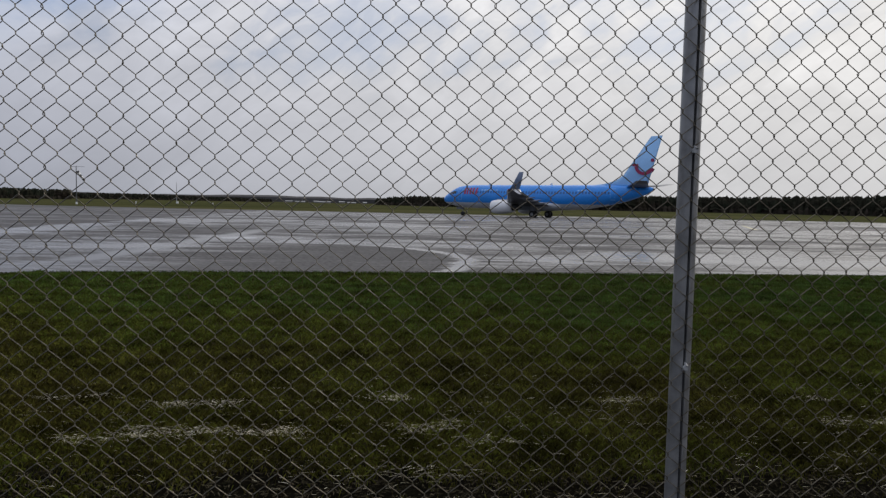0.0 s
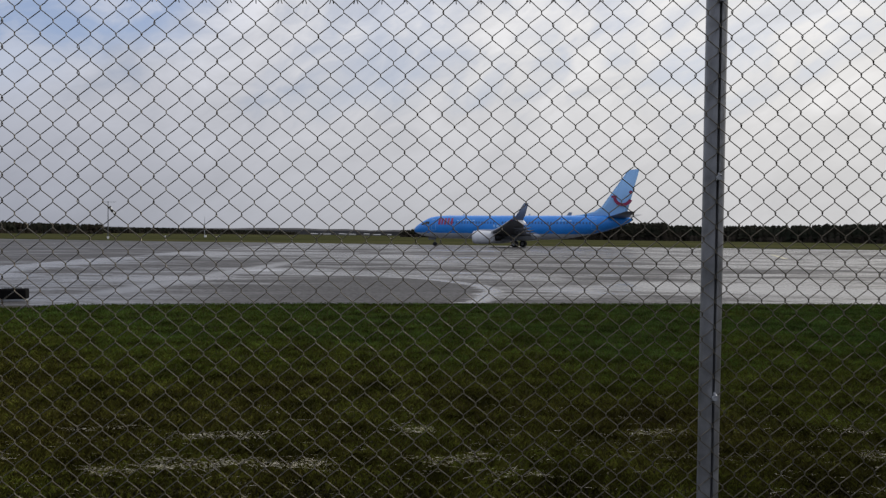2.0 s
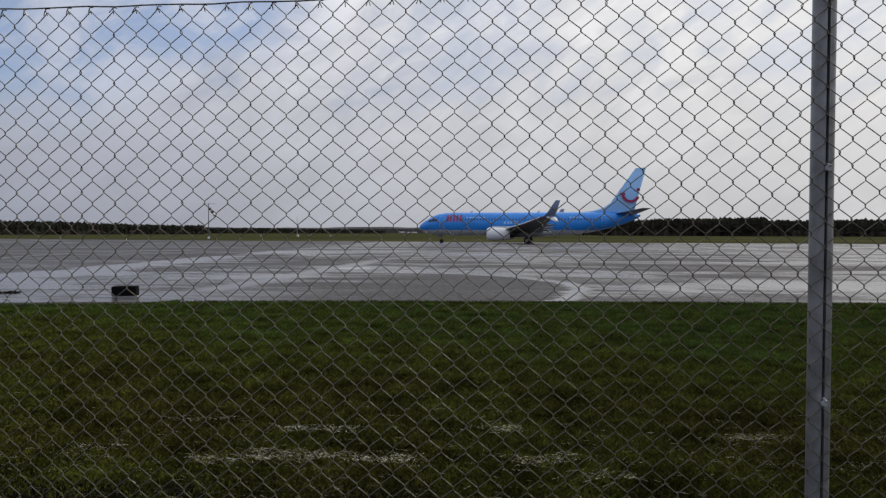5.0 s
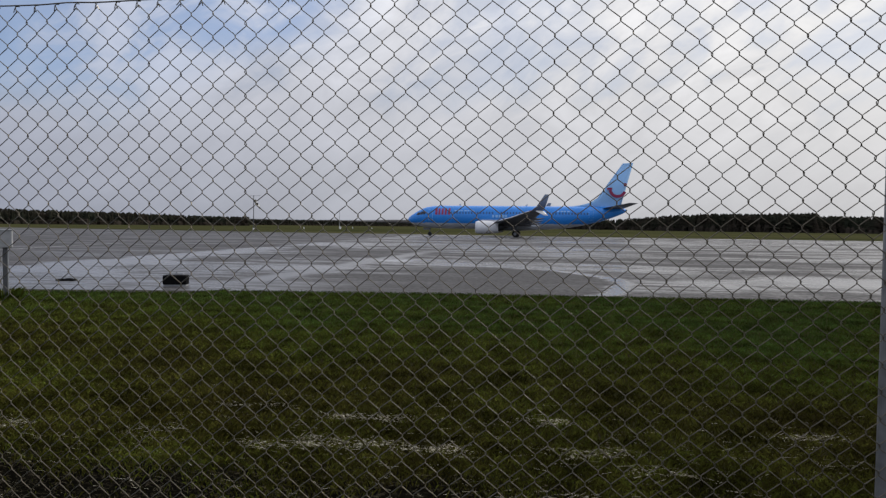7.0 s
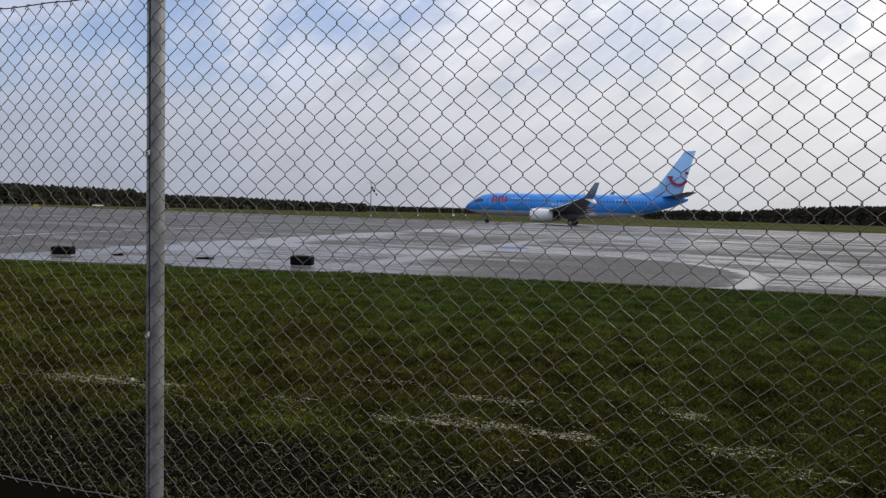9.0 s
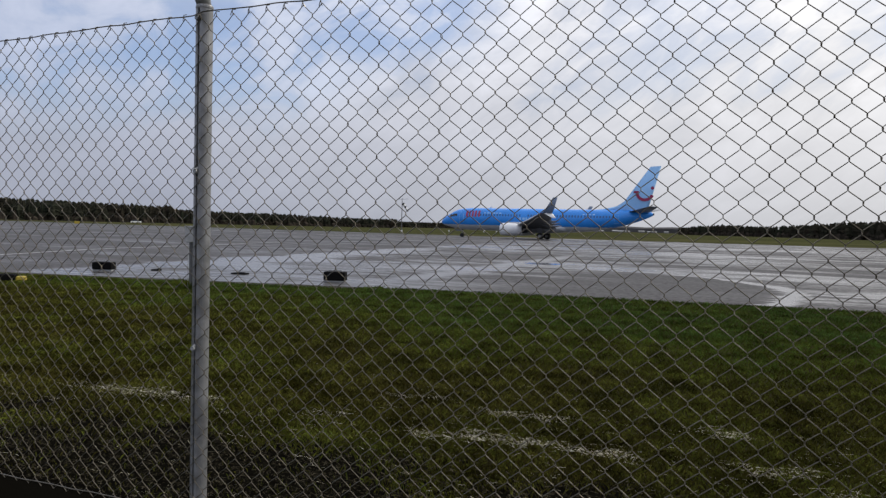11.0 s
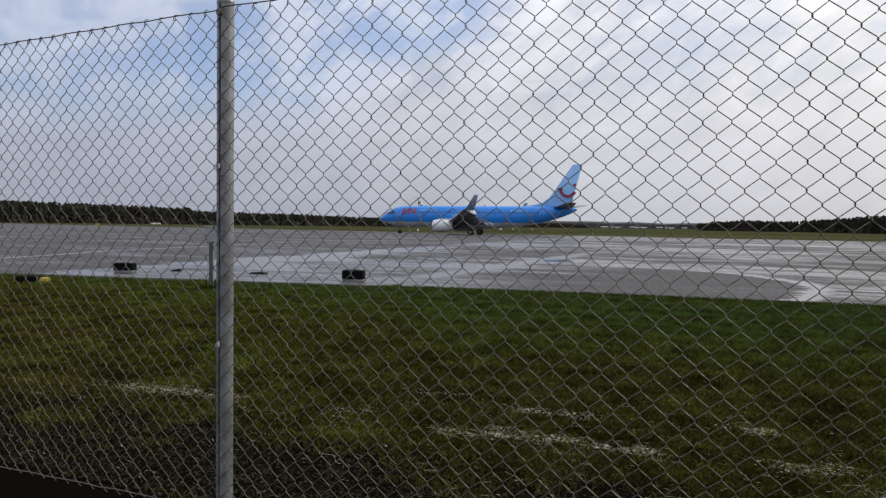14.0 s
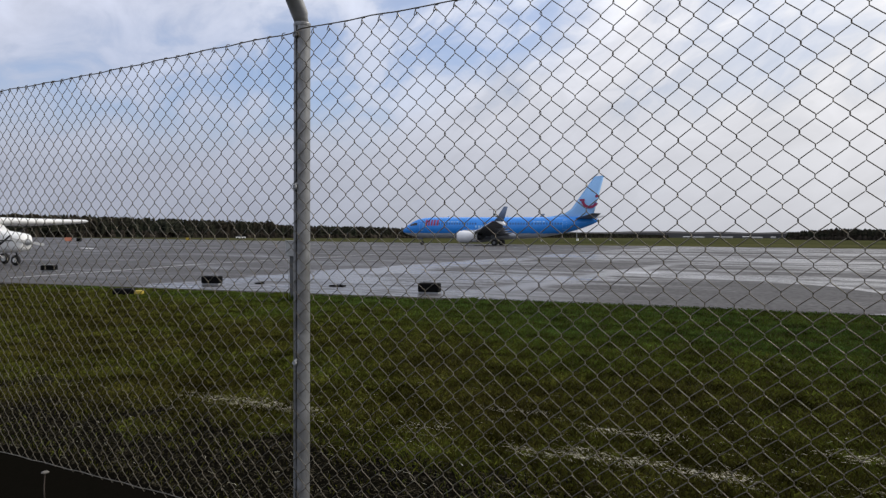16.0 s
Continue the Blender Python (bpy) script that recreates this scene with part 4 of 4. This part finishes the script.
# ---- things along the apron edge ----
def build_markers():
    def marker(at):
        m = thing("edge_marker", "black box-shaped edge marker with a small bracket on wet asphalt", "marker", "edge markers", at)
        bm = bmesh.new()
        box(bm, (0.48, 0.24, 0.20), (0, 0, 0.13), 0.035)
        body = part("body", bm, BLACK, m)
        bm = bmesh.new()
        tube(bm, [(-0.16, 0, 0.225), (-0.14, 0, 0.255), (0.14, 0, 0.255), (0.16, 0, 0.225)], 0.011, 8)
        tube(bm, [(0, 0, 0.245), (0.02, 0, 0.3)], 0.013, 8)
        part("handle", bm, GREYBOX, body)
        bm = bmesh.new()
        box(bm, (0.45, 0.2, 0.035), (0, 0, 0.0175), 0.008)
        part("foot", bm, GREYBOX, body)
        return m
    a = marker(pose(-7.48, 10.91, gz(10.91) + 0.004, 0, 0, 14))
    copy_thing(a, pose(-13.5, 10.25, 0.004, 0, 0, 20) @ Matrix.Diagonal((1, 1, 0.92, 1)))
    tagged(copy_thing(a, pose(-22.9, 11.65, 0.004, 0, 0, 38) @ Matrix.Diagonal((1.0, 0.95, 0.86, 1))), "black box-shaped edge marker far along the asphalt")
    # flat black pieces lying in the wet
    for x, y, l, w in ((-10.4, 11.4, 0.38, 0.2), (-12.65, 11.05, 0.2, 0.16)):
        bm = bmesh.new()
        box(bm, (l, w, 0.035), (0, 0, 0.0175), 0.012)
        box(bm, (l * 0.35, w * 0.4, 0.02), (0.06, 0, 0.042), 0.008)
        ob = part("rubber_mat", bm, BLACK)
        ob.matrix_basis = pose(x, y, gz(y) + 0.004, 0, 0, 12)
        tagged(ob, "flat black rubber piece lying on wet asphalt", "rubber piece", "flat rubber pieces")
    # black and yellow weight on the turf
    wgt = thing("ballast_weight", "black and yellow weight lying on the turf", "weight", at=pose(-12.62, 7.28, -0.02, 0, 0, 40))
    bm = bmesh.new()
    box(bm, (0.42, 0.24, 0.155), (-0.12, 0, 0.078), 0.05)
    part("body", bm, BLACK, wgt)
    bm = bmesh.new()
    box(bm, (0.17, 0.18, 0.11), (0.17, 0, 0.055), 0.035)
    part("cap", bm, YELLOW, wgt, "yellow end cap")
    # grey box on a pole
    cab = thing("junction_box", "grey steel junction box on a dark pole in the turf", "junction box", at=pose(-8.83, 8.0, 0, 0, 0, 35))
    bm = bmesh.new()
    box(bm, (0.07, 0.07, 0.95), (0, 0, 0.45), 0.01)
    part("pole", bm, POLE, cab, "dark square pole")
    bm = bmesh.new()
    box(bm, (0.21, 0.16, 0.28), (0, 0, 1.0), 0.015)
    body = part("box", bm, GREYBOX, cab)
    for s in (-1, 1):
        bm = bmesh.new()
        tube(bm, [(s * 0.05, -0.06, 0.0), (s * 0.05, -0.06, 0.9)], 0.008, 6)
        part("conduit", bm, GREYBOX, cab)
    bm = bmesh.new()
    box(bm, (0.23, 0.18, 0.022), (0, 0, 1.151), 0.006)
    part("lid", bm, GREYBOX, body)
    # long grass left standing round the pole
    rng = random.Random(8)
    v, f = [], []
    for _ in range(420):
        a, r, h = rng.random() * 6.283, 0.2 * rng.random() ** 0.6, rng.uniform(0.06, 0.2)
        x, y = -8.83 + r * math.cos(a), 8.0 + r * math.sin(a)
        c, s, l = 0.006 * math.cos(a + 1.3), 0.006 * math.sin(a + 1.3), h * rng.uniform(0.1, 0.8)
        o = len(v)
        v += [(x - c, y - s, -0.01), (x + c, y + s, -0.01), (x + l * 0.4 * math.cos(a), y + l * 0.4 * math.sin(a), h * 0.7), (x + l * math.cos(a), y + l * math.sin(a), h)]
        f += [(o, o + 1, o + 2), (o + 1, o + 3, o + 2)]
    soup("grass_tuft", v, f, BLADE, "dark tuft of long grass round a pole", "grass")


build_markers()


def build_mushroom():
    fungus = thing("mushroom", "pale thin-stemmed mushroom on dark bare soil by the fence", "mushroom", at=pose(-3.19, -0.03, -0.014, 0, 0, 0))
    bm = bmesh.new()
    tube(bm, [(0, 0, 0), (-0.004, 0, 0.05), (-0.002, 0.002, 0.1), (0.003, 0.002, 0.136)], [0.0036, 0.003, 0.0027, 0.0025], 8)
    part("stem", bm, BARK, fungus, smooth=True)
    bm = bmesh.new()
    lathe(bm, [(0.131, 0.003), (0.130, 0.0165), (0.132, 0.018), (0.136, 0.014), (0.139, 0.007), (0.1405, 0.0015)], (0.003, 0.002, 0), "z", 18)
    part("cap", bm, FUNGUS, fungus, "pale shallow cap", smooth=True)


build_mushroom()


# ---- far things ----
EYE = Vector((0.2, -1.96, 1.3))


def far(az, r, z=-0.48):
    a = radians(az)
    return Vector((EYE.x + r * math.sin(a), EYE.y + r * math.cos(a), z))


def build_windsock():
    p = far(-25.1, 190)
    ws = thing("windsock", "striped black and white windsock hanging on a tall thin mast", "windsock", at=Matrix.Translation(p) @ pose(0, 0, 0, 0, 0, 25))
    bm = bmesh.new()
    tube(bm, [(0, 0, 0), (0, 0, 9.4)], [0.13, 0.08], 8)
    mast = part("mast", bm, POLE, ws)
    bm = bmesh.new()
    tube(bm, [(-1.3, 0, 9.2), (1.8, 0, 9.3)], 0.04, 6)
    part("crossbar", bm, POLE, mast)
    seg = [(0.2, 8.1), (0.45, 7.75), (0.75, 7.3), (1.05, 6.85), (1.4, 6.3), (1.7, 5.85)]
    for i, (a, b) in enumerate(zip(seg, seg[1:])):
        bm = bmesh.new()
        tube(bm, [(a[0], 0, a[1]), (b[0], 0, b[1])], [0.44 - 0.05 * i, 0.39 - 0.05 * i], 12)
        part("sleeve", bm, DARK if i % 2 == 0 else WHITE, ws)
    bm = bmesh.new()
    box(bm, (0.5, 0.5, 0.6), (0, 0, 0.3), 0.05)
    part("base", bm, WHITE, ws)


build_windsock()


def small_far_things():
    for az, r, h, w, m, label in ((-21.1, 240, 0.8, 0.4, WHITE, "white marker board on far turf"), (-17.1, 300, 0.8, 0.45, WHITE, "white marker board on far turf"),
                                  (-15.5, 300, 0.6, 0.4, WHITE, "small white marker on far turf"), (-58.2, 170, 1.0, 1.4, ORANGE, "orange marker board at the runway edge"),
                                  (-49.9, 210, 0.9, 1.2, YELLOW, "yellow guidance sign on far turf"), (-57.5, 165, 0.9, 1.0, BLACK, "black marker board at the runway edge")):
        t = thing("marker_board", label, "marker", at=Matrix.Translation(far(az, r)) @ pose(0, 0, 0, 0, 0, -az))
        bm = bmesh.new()
        box(bm, (w, 0.2, h - 0.2), (0, 0, 0.2 + (h - 0.2) / 2), 0.03)
        part("board", bm, m, t)
        for s in (-1, 1):
            bm = bmesh.new()
            tube(bm, [(s * w * 0.35, 0, 0), (s * w * 0.35, 0, 0.25)], 0.04, 6)
            part("leg", bm, GREYBOX, t)
    t = thing("antenna_mast", "thin grey antenna mast above the far turf", "mast", at=Matrix.Translation(far(-18.2, 300)))
    bm = bmesh.new()
    tube(bm, [(0, 0, 0), (0, 0, 8.6)], [0.14, 0.07], 6)
    part("mast", bm, GREYBOX, t)
    bm = bmesh.new()
    box(bm, (0.8, 0.6, 0.9), (0.3, 0, 0.45), 0.05)
    part("hut", bm, WHITE, t)
    # parked white car
    car = thing("car", "small white car parked by the far woods", "car", at=Matrix.Translation(far(-45.9, 330)) @ pose(0, 0, 0, 0, 0, 46))
    bm = bmesh.new()
    box(bm, (4.3, 1.75, 0.65), (0, 0, 0.62), 0.12)
    body = part("body", bm, WHITE, car)
    bm = bmesh.new()
    box(bm, (2.3, 1.5, 0.55), (-0.2, 0, 1.2), 0.18)
    part("cabin", bm, GLASS, body)
    for x in (-1.35, 1.35):
        for s in (-1, 1):
            bm = bmesh.new()
            lathe(bm, [(-0.1, 0.2), (-0.1, 0.32), (0.1, 0.32), (0.1, 0.2)], (x, s * 0.8, 0.32), "y", 14)
            part("wheel", bm, TYRE, car)
    # low pale buildings far off in the gap between the woods
    rng = random.Random(8)
    for az, w, h in ((-9.6, 14, 2.6), (-8.7, 22, 2.2), (-7.4, 10, 3.0), (-6.7, 26, 2.4), (-5.3, 12, 3.2), (-4.5, 18, 2.2), (-3.4, 9, 2.8)):
        b = thing("far_building", "low pale building far beyond the airfield", "building", "far buildings", Matrix.Translation(far(az, 1500 + rng.uniform(-60, 60))) @ pose(0, 0, 0, 0, 0, -az))
        bm = bmesh.new()
        box(bm, (w, 12, h), (0, 0, h / 2))
        part("wall", bm, FAR_WALL, b)
        bm = bmesh.new()
        loft(bm, [[(x, -6.4, h), (x, 6.4, h), (x, 0, h + 1.2)] for x in (-w / 2 - 0.5, w / 2 + 0.5)])
        part("roof", bm, GREYBOX, b)


small_far_things()


def build_woods():
    """Edge of spruce and pine woods: tapered trunks, ragged whorls of branches."""
    rng = random.Random(21)

    def conifer(h, kind):
        v, f = [], []
        R = h * (0.22 if kind == 0 else 0.28) * rng.uniform(0.8, 1.2)
        tiers = rng.randint(6, 8)
        z_lo = h * (0.04 if kind == 0 else rng.uniform(0.25, 0.4))
        lean = rng.uniform(-0.02, 0.02) * h
        for i in range(tiers):
            u = i / tiers
            z = z_lo + (h - z_lo) * u
            r = R * (1 - u) ** (0.85 if kind == 0 else 0.5) * rng.uniform(0.75, 1.15) + 0.12
            dz = (h - z_lo) / tiers * (1.7 if kind == 0 else 1.35)
            o = len(v)
            cx = lean * u
            v.append((cx, 0, min(h, z + dz)))
            n = 9
            for k in range(n):
                a = 2 * math.pi * (k + rng.random() * 0.6) / n
                rr = r * (1.15 if k % 2 else 0.6) * rng.uniform(0.8, 1.15)
                v.append((cx + rr * math.cos(a), rr * math.sin(a), z - (0.25 * rr if k % 2 else 0) + rng.uniform(-0.15, 0.15)))
            for k in range(n):
                f.append((o, o + 1 + k, o + 1 + (k + 1) % n))
        o = len(v)
        for k in range(4):
            a = math.pi / 2 * k
            v.append((0.16 * math.cos(a), 0.16 * math.sin(a), 0))
        v.append((lean * 0.8, 0, h * 0.9))
        for k in range(4):
            f.append((o + k, o + (k + 1) % 4, o + 4))
        return v, f

    forms = [conifer(10.0, 0 if i % 3 else 1) for i in range(14)]

    def wood(name, stops, label, rows, step):
        verts, faces, low_v, low_f = [], [], [], []
        for (a0, e0, r0), (a1, e1, r1) in zip(stops, stops[1:]):
            n = max(2, int(radians(abs(a1 - a0)) * (r0 + r1) / 2 / step))
            for row in range(rows):
                for i in range(n):
                    u = (i + rng.random()) / n
                    r = r0 + (r1 - r0) * u
                    az = a0 + (a1 - a0) * u
                    top = (e0 + (e1 - e0) * u)
                    h = (r * math.tan(radians(top)) + 1.69) * (rng.uniform(0.87, 1.0) if row else rng.uniform(0.72, 0.92))
                    if rng.random() < 0.04:
                        h *= 1.08
                    p = far(az, r + row * 4.5 + rng.uniform(-2, 2))
                    fv, ff = rng.choice(forms)
                    s, t = h / 10.0, rng.random() * 6.28
                    w = s * rng.uniform(1.15, 1.75)
                    o = len(verts)
                    c, sn = math.cos(t) * w, math.sin(t) * w
                    verts += [(p.x + x * c - y * sn, p.y + x * sn + y * c, p.z + z * s) for x, y, z in fv]
                    faces += [tuple(o + k for k in q) for q in ff]
                    # undergrowth
                    if row == 0:
                        for _ in range(2):
                            o = len(low_v)
                            bx, by, bh = p.x + rng.uniform(-2, 2), p.y - rng.uniform(0, 3), h * rng.uniform(0.25, 0.52)
                            m = 7
                            low_v.append((bx, by, p.z + bh))
                            for k in range(m):
                                a = 6.283 * k / m
                                rr = rng.uniform(0.9, 2.0)
                                low_v.append((bx + rr * math.cos(a), by + rr * math.sin(a), p.z + bh * rng.uniform(0.4, 0.8)))
                            for k in range(m):
                                a = 6.283 * k / m
                                low_v.append((bx + 1.7 * math.cos(a), by + 1.7 * math.sin(a), p.z))
                            for k in range(m):
                                low_f.append((o, o + 1 + k, o + 1 + (k + 1) % m))
                                low_f.append((o + 1 + k, o + 1 + m + k, o + 1 + m + (k + 1) % m, o + 1 + (k + 1) % m))
        soup(name, verts, faces, CONIFER, label, "woods")
        soup("scrub", low_v, low_f, SCRUB, "brown leafless scrub at the foot of the wood", "scrub")

    wood("woods_west", [(-80, 1.6, 400), (-60, 1.55, 405), (-50, 1.35, 415), (-43.4, 1.2, 430), (-43.2, 0.98, 430), (-37, 0.86, 450), (-30, 0.68, 520), (-25.5, 0.6, 560)], "dark spruce and pine wood along the airfield", 6, 2.0)
    wood("woods_north_west", [(-26, 0.4, 900), (-21.5, 0.42, 1000), (-17, 0.34, 1100), (-11, 0.22, 1300)], "far dark line of conifer wood", 5, 2.5)
    wood("woods_north", [(-2.4, 0.5, 700), (0.5, 0.78, 680), (4, 0.72, 650), (7, 0.95, 600)], "dark conifer wood behind the runway", 5, 2.2)
    wood("woods_east", [(7, 1.0, 540), (12, 1.32, 520), (19.2, 1.4, 520), (19.4, 1.15, 540), (27, 1.15, 560), (36, 1.4, 520), (45, 1.5, 500)], "dark conifer wood behind the apron", 6, 2.1)
    # far hills, with their haze held in the base colour
    bm = bmesh.new()
    rows = []
    for i in range(161):
        az = -90 + i
        hgt = 19 + 4 * noise.noise((az * 0.12, 0, 0)) + 3 * noise.noise((az * 0.5, 3, 0))
        if -16 < az < 2:
            hgt += 3
        p = far(az, 2600)
        q = far(az, 3200)
        rows.append([bm.verts.new((p.x, p.y, -2)), bm.verts.new((p.x, p.y, hgt * 0.7)), bm.verts.new((q.x, q.y, hgt * 1.2)), bm.verts.new((q.x, q.y, -2))])
    for a, b in zip(rows, rows[1:]):
        for i in range(3):
            bm.faces.new((a[i], b[i], b[i + 1], a[i + 1]))
    tagged(part("far_hills", bm, HILL), "hazy low wooded hills on the horizon", "hills", kind="structure")


build_woods()


# ---- turf blades and dead straw ----
def build_turf():
    rg = np.random.default_rng(5)

    def blades(n, y0, y1, h, w, xspan, power, mat, name, label, keep=None, flat=0.0, spread=3.142):
        y = y0 + (y1 - y0) * rg.random(n) ** power
        x = (rg.random(n) - 0.5) * 2
        x = -1.5 - 0.35 * (y + 2) + x * (xspan + (y + 2) * 1.0)
        ok = np.array([yy < near_edge(xx) + 0.12 for xx, yy in zip(x, y)])
        if keep is not None:
            ok &= keep(x, y)
        x, y = x[ok], y[ok]
        m = len(x)
        hh = h * rg.uniform(0.5, 1.3, m) * np.clip(0.45 + 0.27 * y, 0.5, 1.0)
        ww = w * rg.uniform(0.7, 1.3, m) * (1 + 0.12 * np.maximum(y, 0))
        a = rg.random(m) * 6.283
        b = np.where(rg.random(m) < 0.5, 0.0, math.pi) + 0.1 + rg.normal(0, spread, m)
        if flat:
            a = b + math.pi / 2
        lean = hh * rg.uniform(0.4, 1.8, m) + flat * rg.uniform(0.3, 1.5, m) * np.clip(y - 0.6, 0.35, 1.0)
        hh = hh * (1 - 0.6 * (flat > 0))
        V = np.empty((m, 4, 3))
        c, s = np.cos(a) * ww / 2, np.sin(a) * ww / 2
        V[:, 0] = np.stack([x - c, y - s, np.full(m, -0.012)], 1)
        V[:, 1] = np.stack([x + c, y + s, np.full(m, -0.012)], 1)
        lx, ly = np.cos(b) * lean, np.sin(b) * lean
        V[:, 2] = np.stack([x + c * 0.7 + lx * 0.4, y + s * 0.7 + ly * 0.4, hh * 0.65], 1)
        V[:, 3] = np.stack([x + lx, y + ly, hh], 1)
        if flat:
            # straws lie down: narrow strips, a little tilted
            rise, ll = rg.uniform(-0.006, 0.008, m), rg.uniform(0.004, 0.016, m)
            V[:, 0, 2] = V[:, 1, 2] = ll
            V[:, 2] = np.stack([x + c * 0.5 + lx, y + s * 0.5 + ly, ll + rise], 1)
            V[:, 3] = np.stack([x - c * 0.5 + lx, y - s * 0.5 + ly, ll + rise], 1)
        idx = np.arange(m)[:, None] * 4
        F = np.concatenate([idx + [0, 1, 2], idx + [0, 2, 3]], 0)
        soup(name, V.reshape(-1, 3).tolist(), F.tolist(), mat, label, "grass")

    def thin(x, y):
        p = np.array([noise.noise((u * 1.6, v * 1.6, 7.0)) + 0.5 * noise.noise((u * 5.0, v * 5.0, 2.0)) for u, v in zip(x, y)])
        return (y + 0.6 * p > 1.05 + 0.5 * rg.random(len(x))) | ((rg.random(len(x)) < 0.03) & (y > 0.2 * rg.random(len(x)))) | (y < -1.0)

    blades(680000, 0.36, 12.0, 0.026, 0.0030, 3.2, 1.8, BLADE, "grass", "short dark green and brown winter grass", thin)
    blades(70000, -7.0, -0.9, 0.026, 0.006, 10.0, 1.0, BLADE, "grass", "short winter grass on the public side of the fence", thin)

    # beds of pale straw left by the mower: x, y, half length, half width, how thick
    BEDS = ((-1.14, 2.40, 0.13, 0.05, 0.8), (-0.93, 2.43, 0.15, 0.06, 1.0), (0.26, 2.58, 0.13, 0.05, 1.0), (-1.36, 1.77, 0.12, 0.05, 0.8),
            (-1.21, 1.91, 0.12, 0.05, 0.7), (-1.03, 1.85, 0.14, 0.06, 1.0), (-0.82, 1.91, 0.14, 0.05, 0.9), (-0.46, 1.88, 0.15, 0.05, 1.0),
            (-0.26, 1.83, 0.09, 0.04, 0.7), (0.40, 1.96, 0.14, 0.06, 0.7), (0.62, 2.03, 0.13, 0.05, 0.6), (0.79, 1.75, 0.10, 0.05, 0.5),
            (1.85, 2.57, 0.17, 0.05, 0.6), (-1.90, 2.57, 0.20, 0.05, 0.4), (-3.95, 1.76, 0.24, 0.07, 0.8), (-3.62, 1.80, 0.24, 0.09, 1.0),
            (-3.33, 1.80, 0.2, 0.07, 1.0), (-2.23, 1.91, 0.12, 0.07, 0.4), (3.22, 2.10, 0.2, 0.07, 0.6), (3.2, 2.62, 0.15, 0.05, 0.5), (0.38, 1.26, 0.2, 0.06, 0.3))

    def patches(x, y):
        p = np.full(len(x), 0.004)
        ragged = np.array([noise.noise((u * 9.0, v * 22.0, 1.0)) + 0.6 * noise.noise((u * 26.0, v * 60.0, 5.0)) for u, v in zip(x, y)])
        for bx, by, rx, ry, thick in BEDS:
            d = ((x - bx) / rx) ** 2 + ((y - by - 0.1 * (x - bx)) / ry) ** 2
            p = np.maximum(p, thick * np.clip(0.75 - 0.4 * d + 1.9 * ragged, 0, 1) * (d < 4.5))
        yy = y - 0.08 * x
        stray = np.exp(-((yy - 1.9) / 0.3) ** 2) + 0.6 * np.exp(-((yy - 2.5) / 0.2) ** 2)
        p = np.maximum(p, 0.16 * stray * (ragged > 0.42))
        p = np.where(yy < 1.3, np.maximum(0.5 * p, 0.02 * (ragged > 0.2)), p)
        return rg.random(len(x)) < 0.62 * p

    blades(480000, 0.3, 3.4, 0.012, 0.0018, 3.4, 1.0, STRAW, "dead_straw", "pale flattened dead straw among the grass", patches, 0.068, 0.45)

    def soil(x, y):
        return y < 0.7 + 0.9 * rg.random(len(x))

    blades(100000, 0.3, 1.7, 0.016, 0.0040, 3.4, 0.9, LITTER, "soil_litter", "dark rotten leaf litter on bare soil", soil, 0.03, 1.0)


build_turf()


# ---- what moves ----
def motions():
    rows = [(0, 7.23, 119.98, -36.85), (1, 2.32, 119.31, -28.91), (2, -2.48, 118.66, -21.52), (3, -7.29, 117.97, -14.85), (4, -11.95, 117.26, -9.28), (5, -16.57, 116.56, -4.99),
            (6, -21.15, 115.91, -1.89), (7, -25.80, 115.36, 0.05), (8, -30.63, 114.97, 1.07), (9, -35.81, 114.77, 1.31), (10, -41.07, 114.74, 1.15), (11, -46.34, 114.83, 1.01),
            (12, -51.68, 114.93, 1.22), (13, -57.05, 114.86, 1.89), (14, -62.25, 114.34, 3.45), (15, -67.29, 113.00, 6.49), (16, -71.95, 110.37, 11.38)]
    walk(airliner, [(t, pose(x, y, -0.45, 0, 0, yaw)) for t, x, y, yaw in rows])
    # the wheels roll with the ground covered
    run = [0.0]
    for p, q in zip(rows, rows[1:]):
        run.append(run[-1] + math.hypot(q[1] - p[1], q[2] - p[2]))
    times = [round(0.1 * i, 2) for i in range(161)]
    for wheel, radius in wheels:
        x, y, z = wheel.location
        turns = [(t, -math.degrees(float(np.interp(t, [r[0] for r in rows], run)) / radius)) for t in times]
        walk(wheel, [(t, pose(x, y, z, 0, a, 0)) for t, a in turns])


motions()
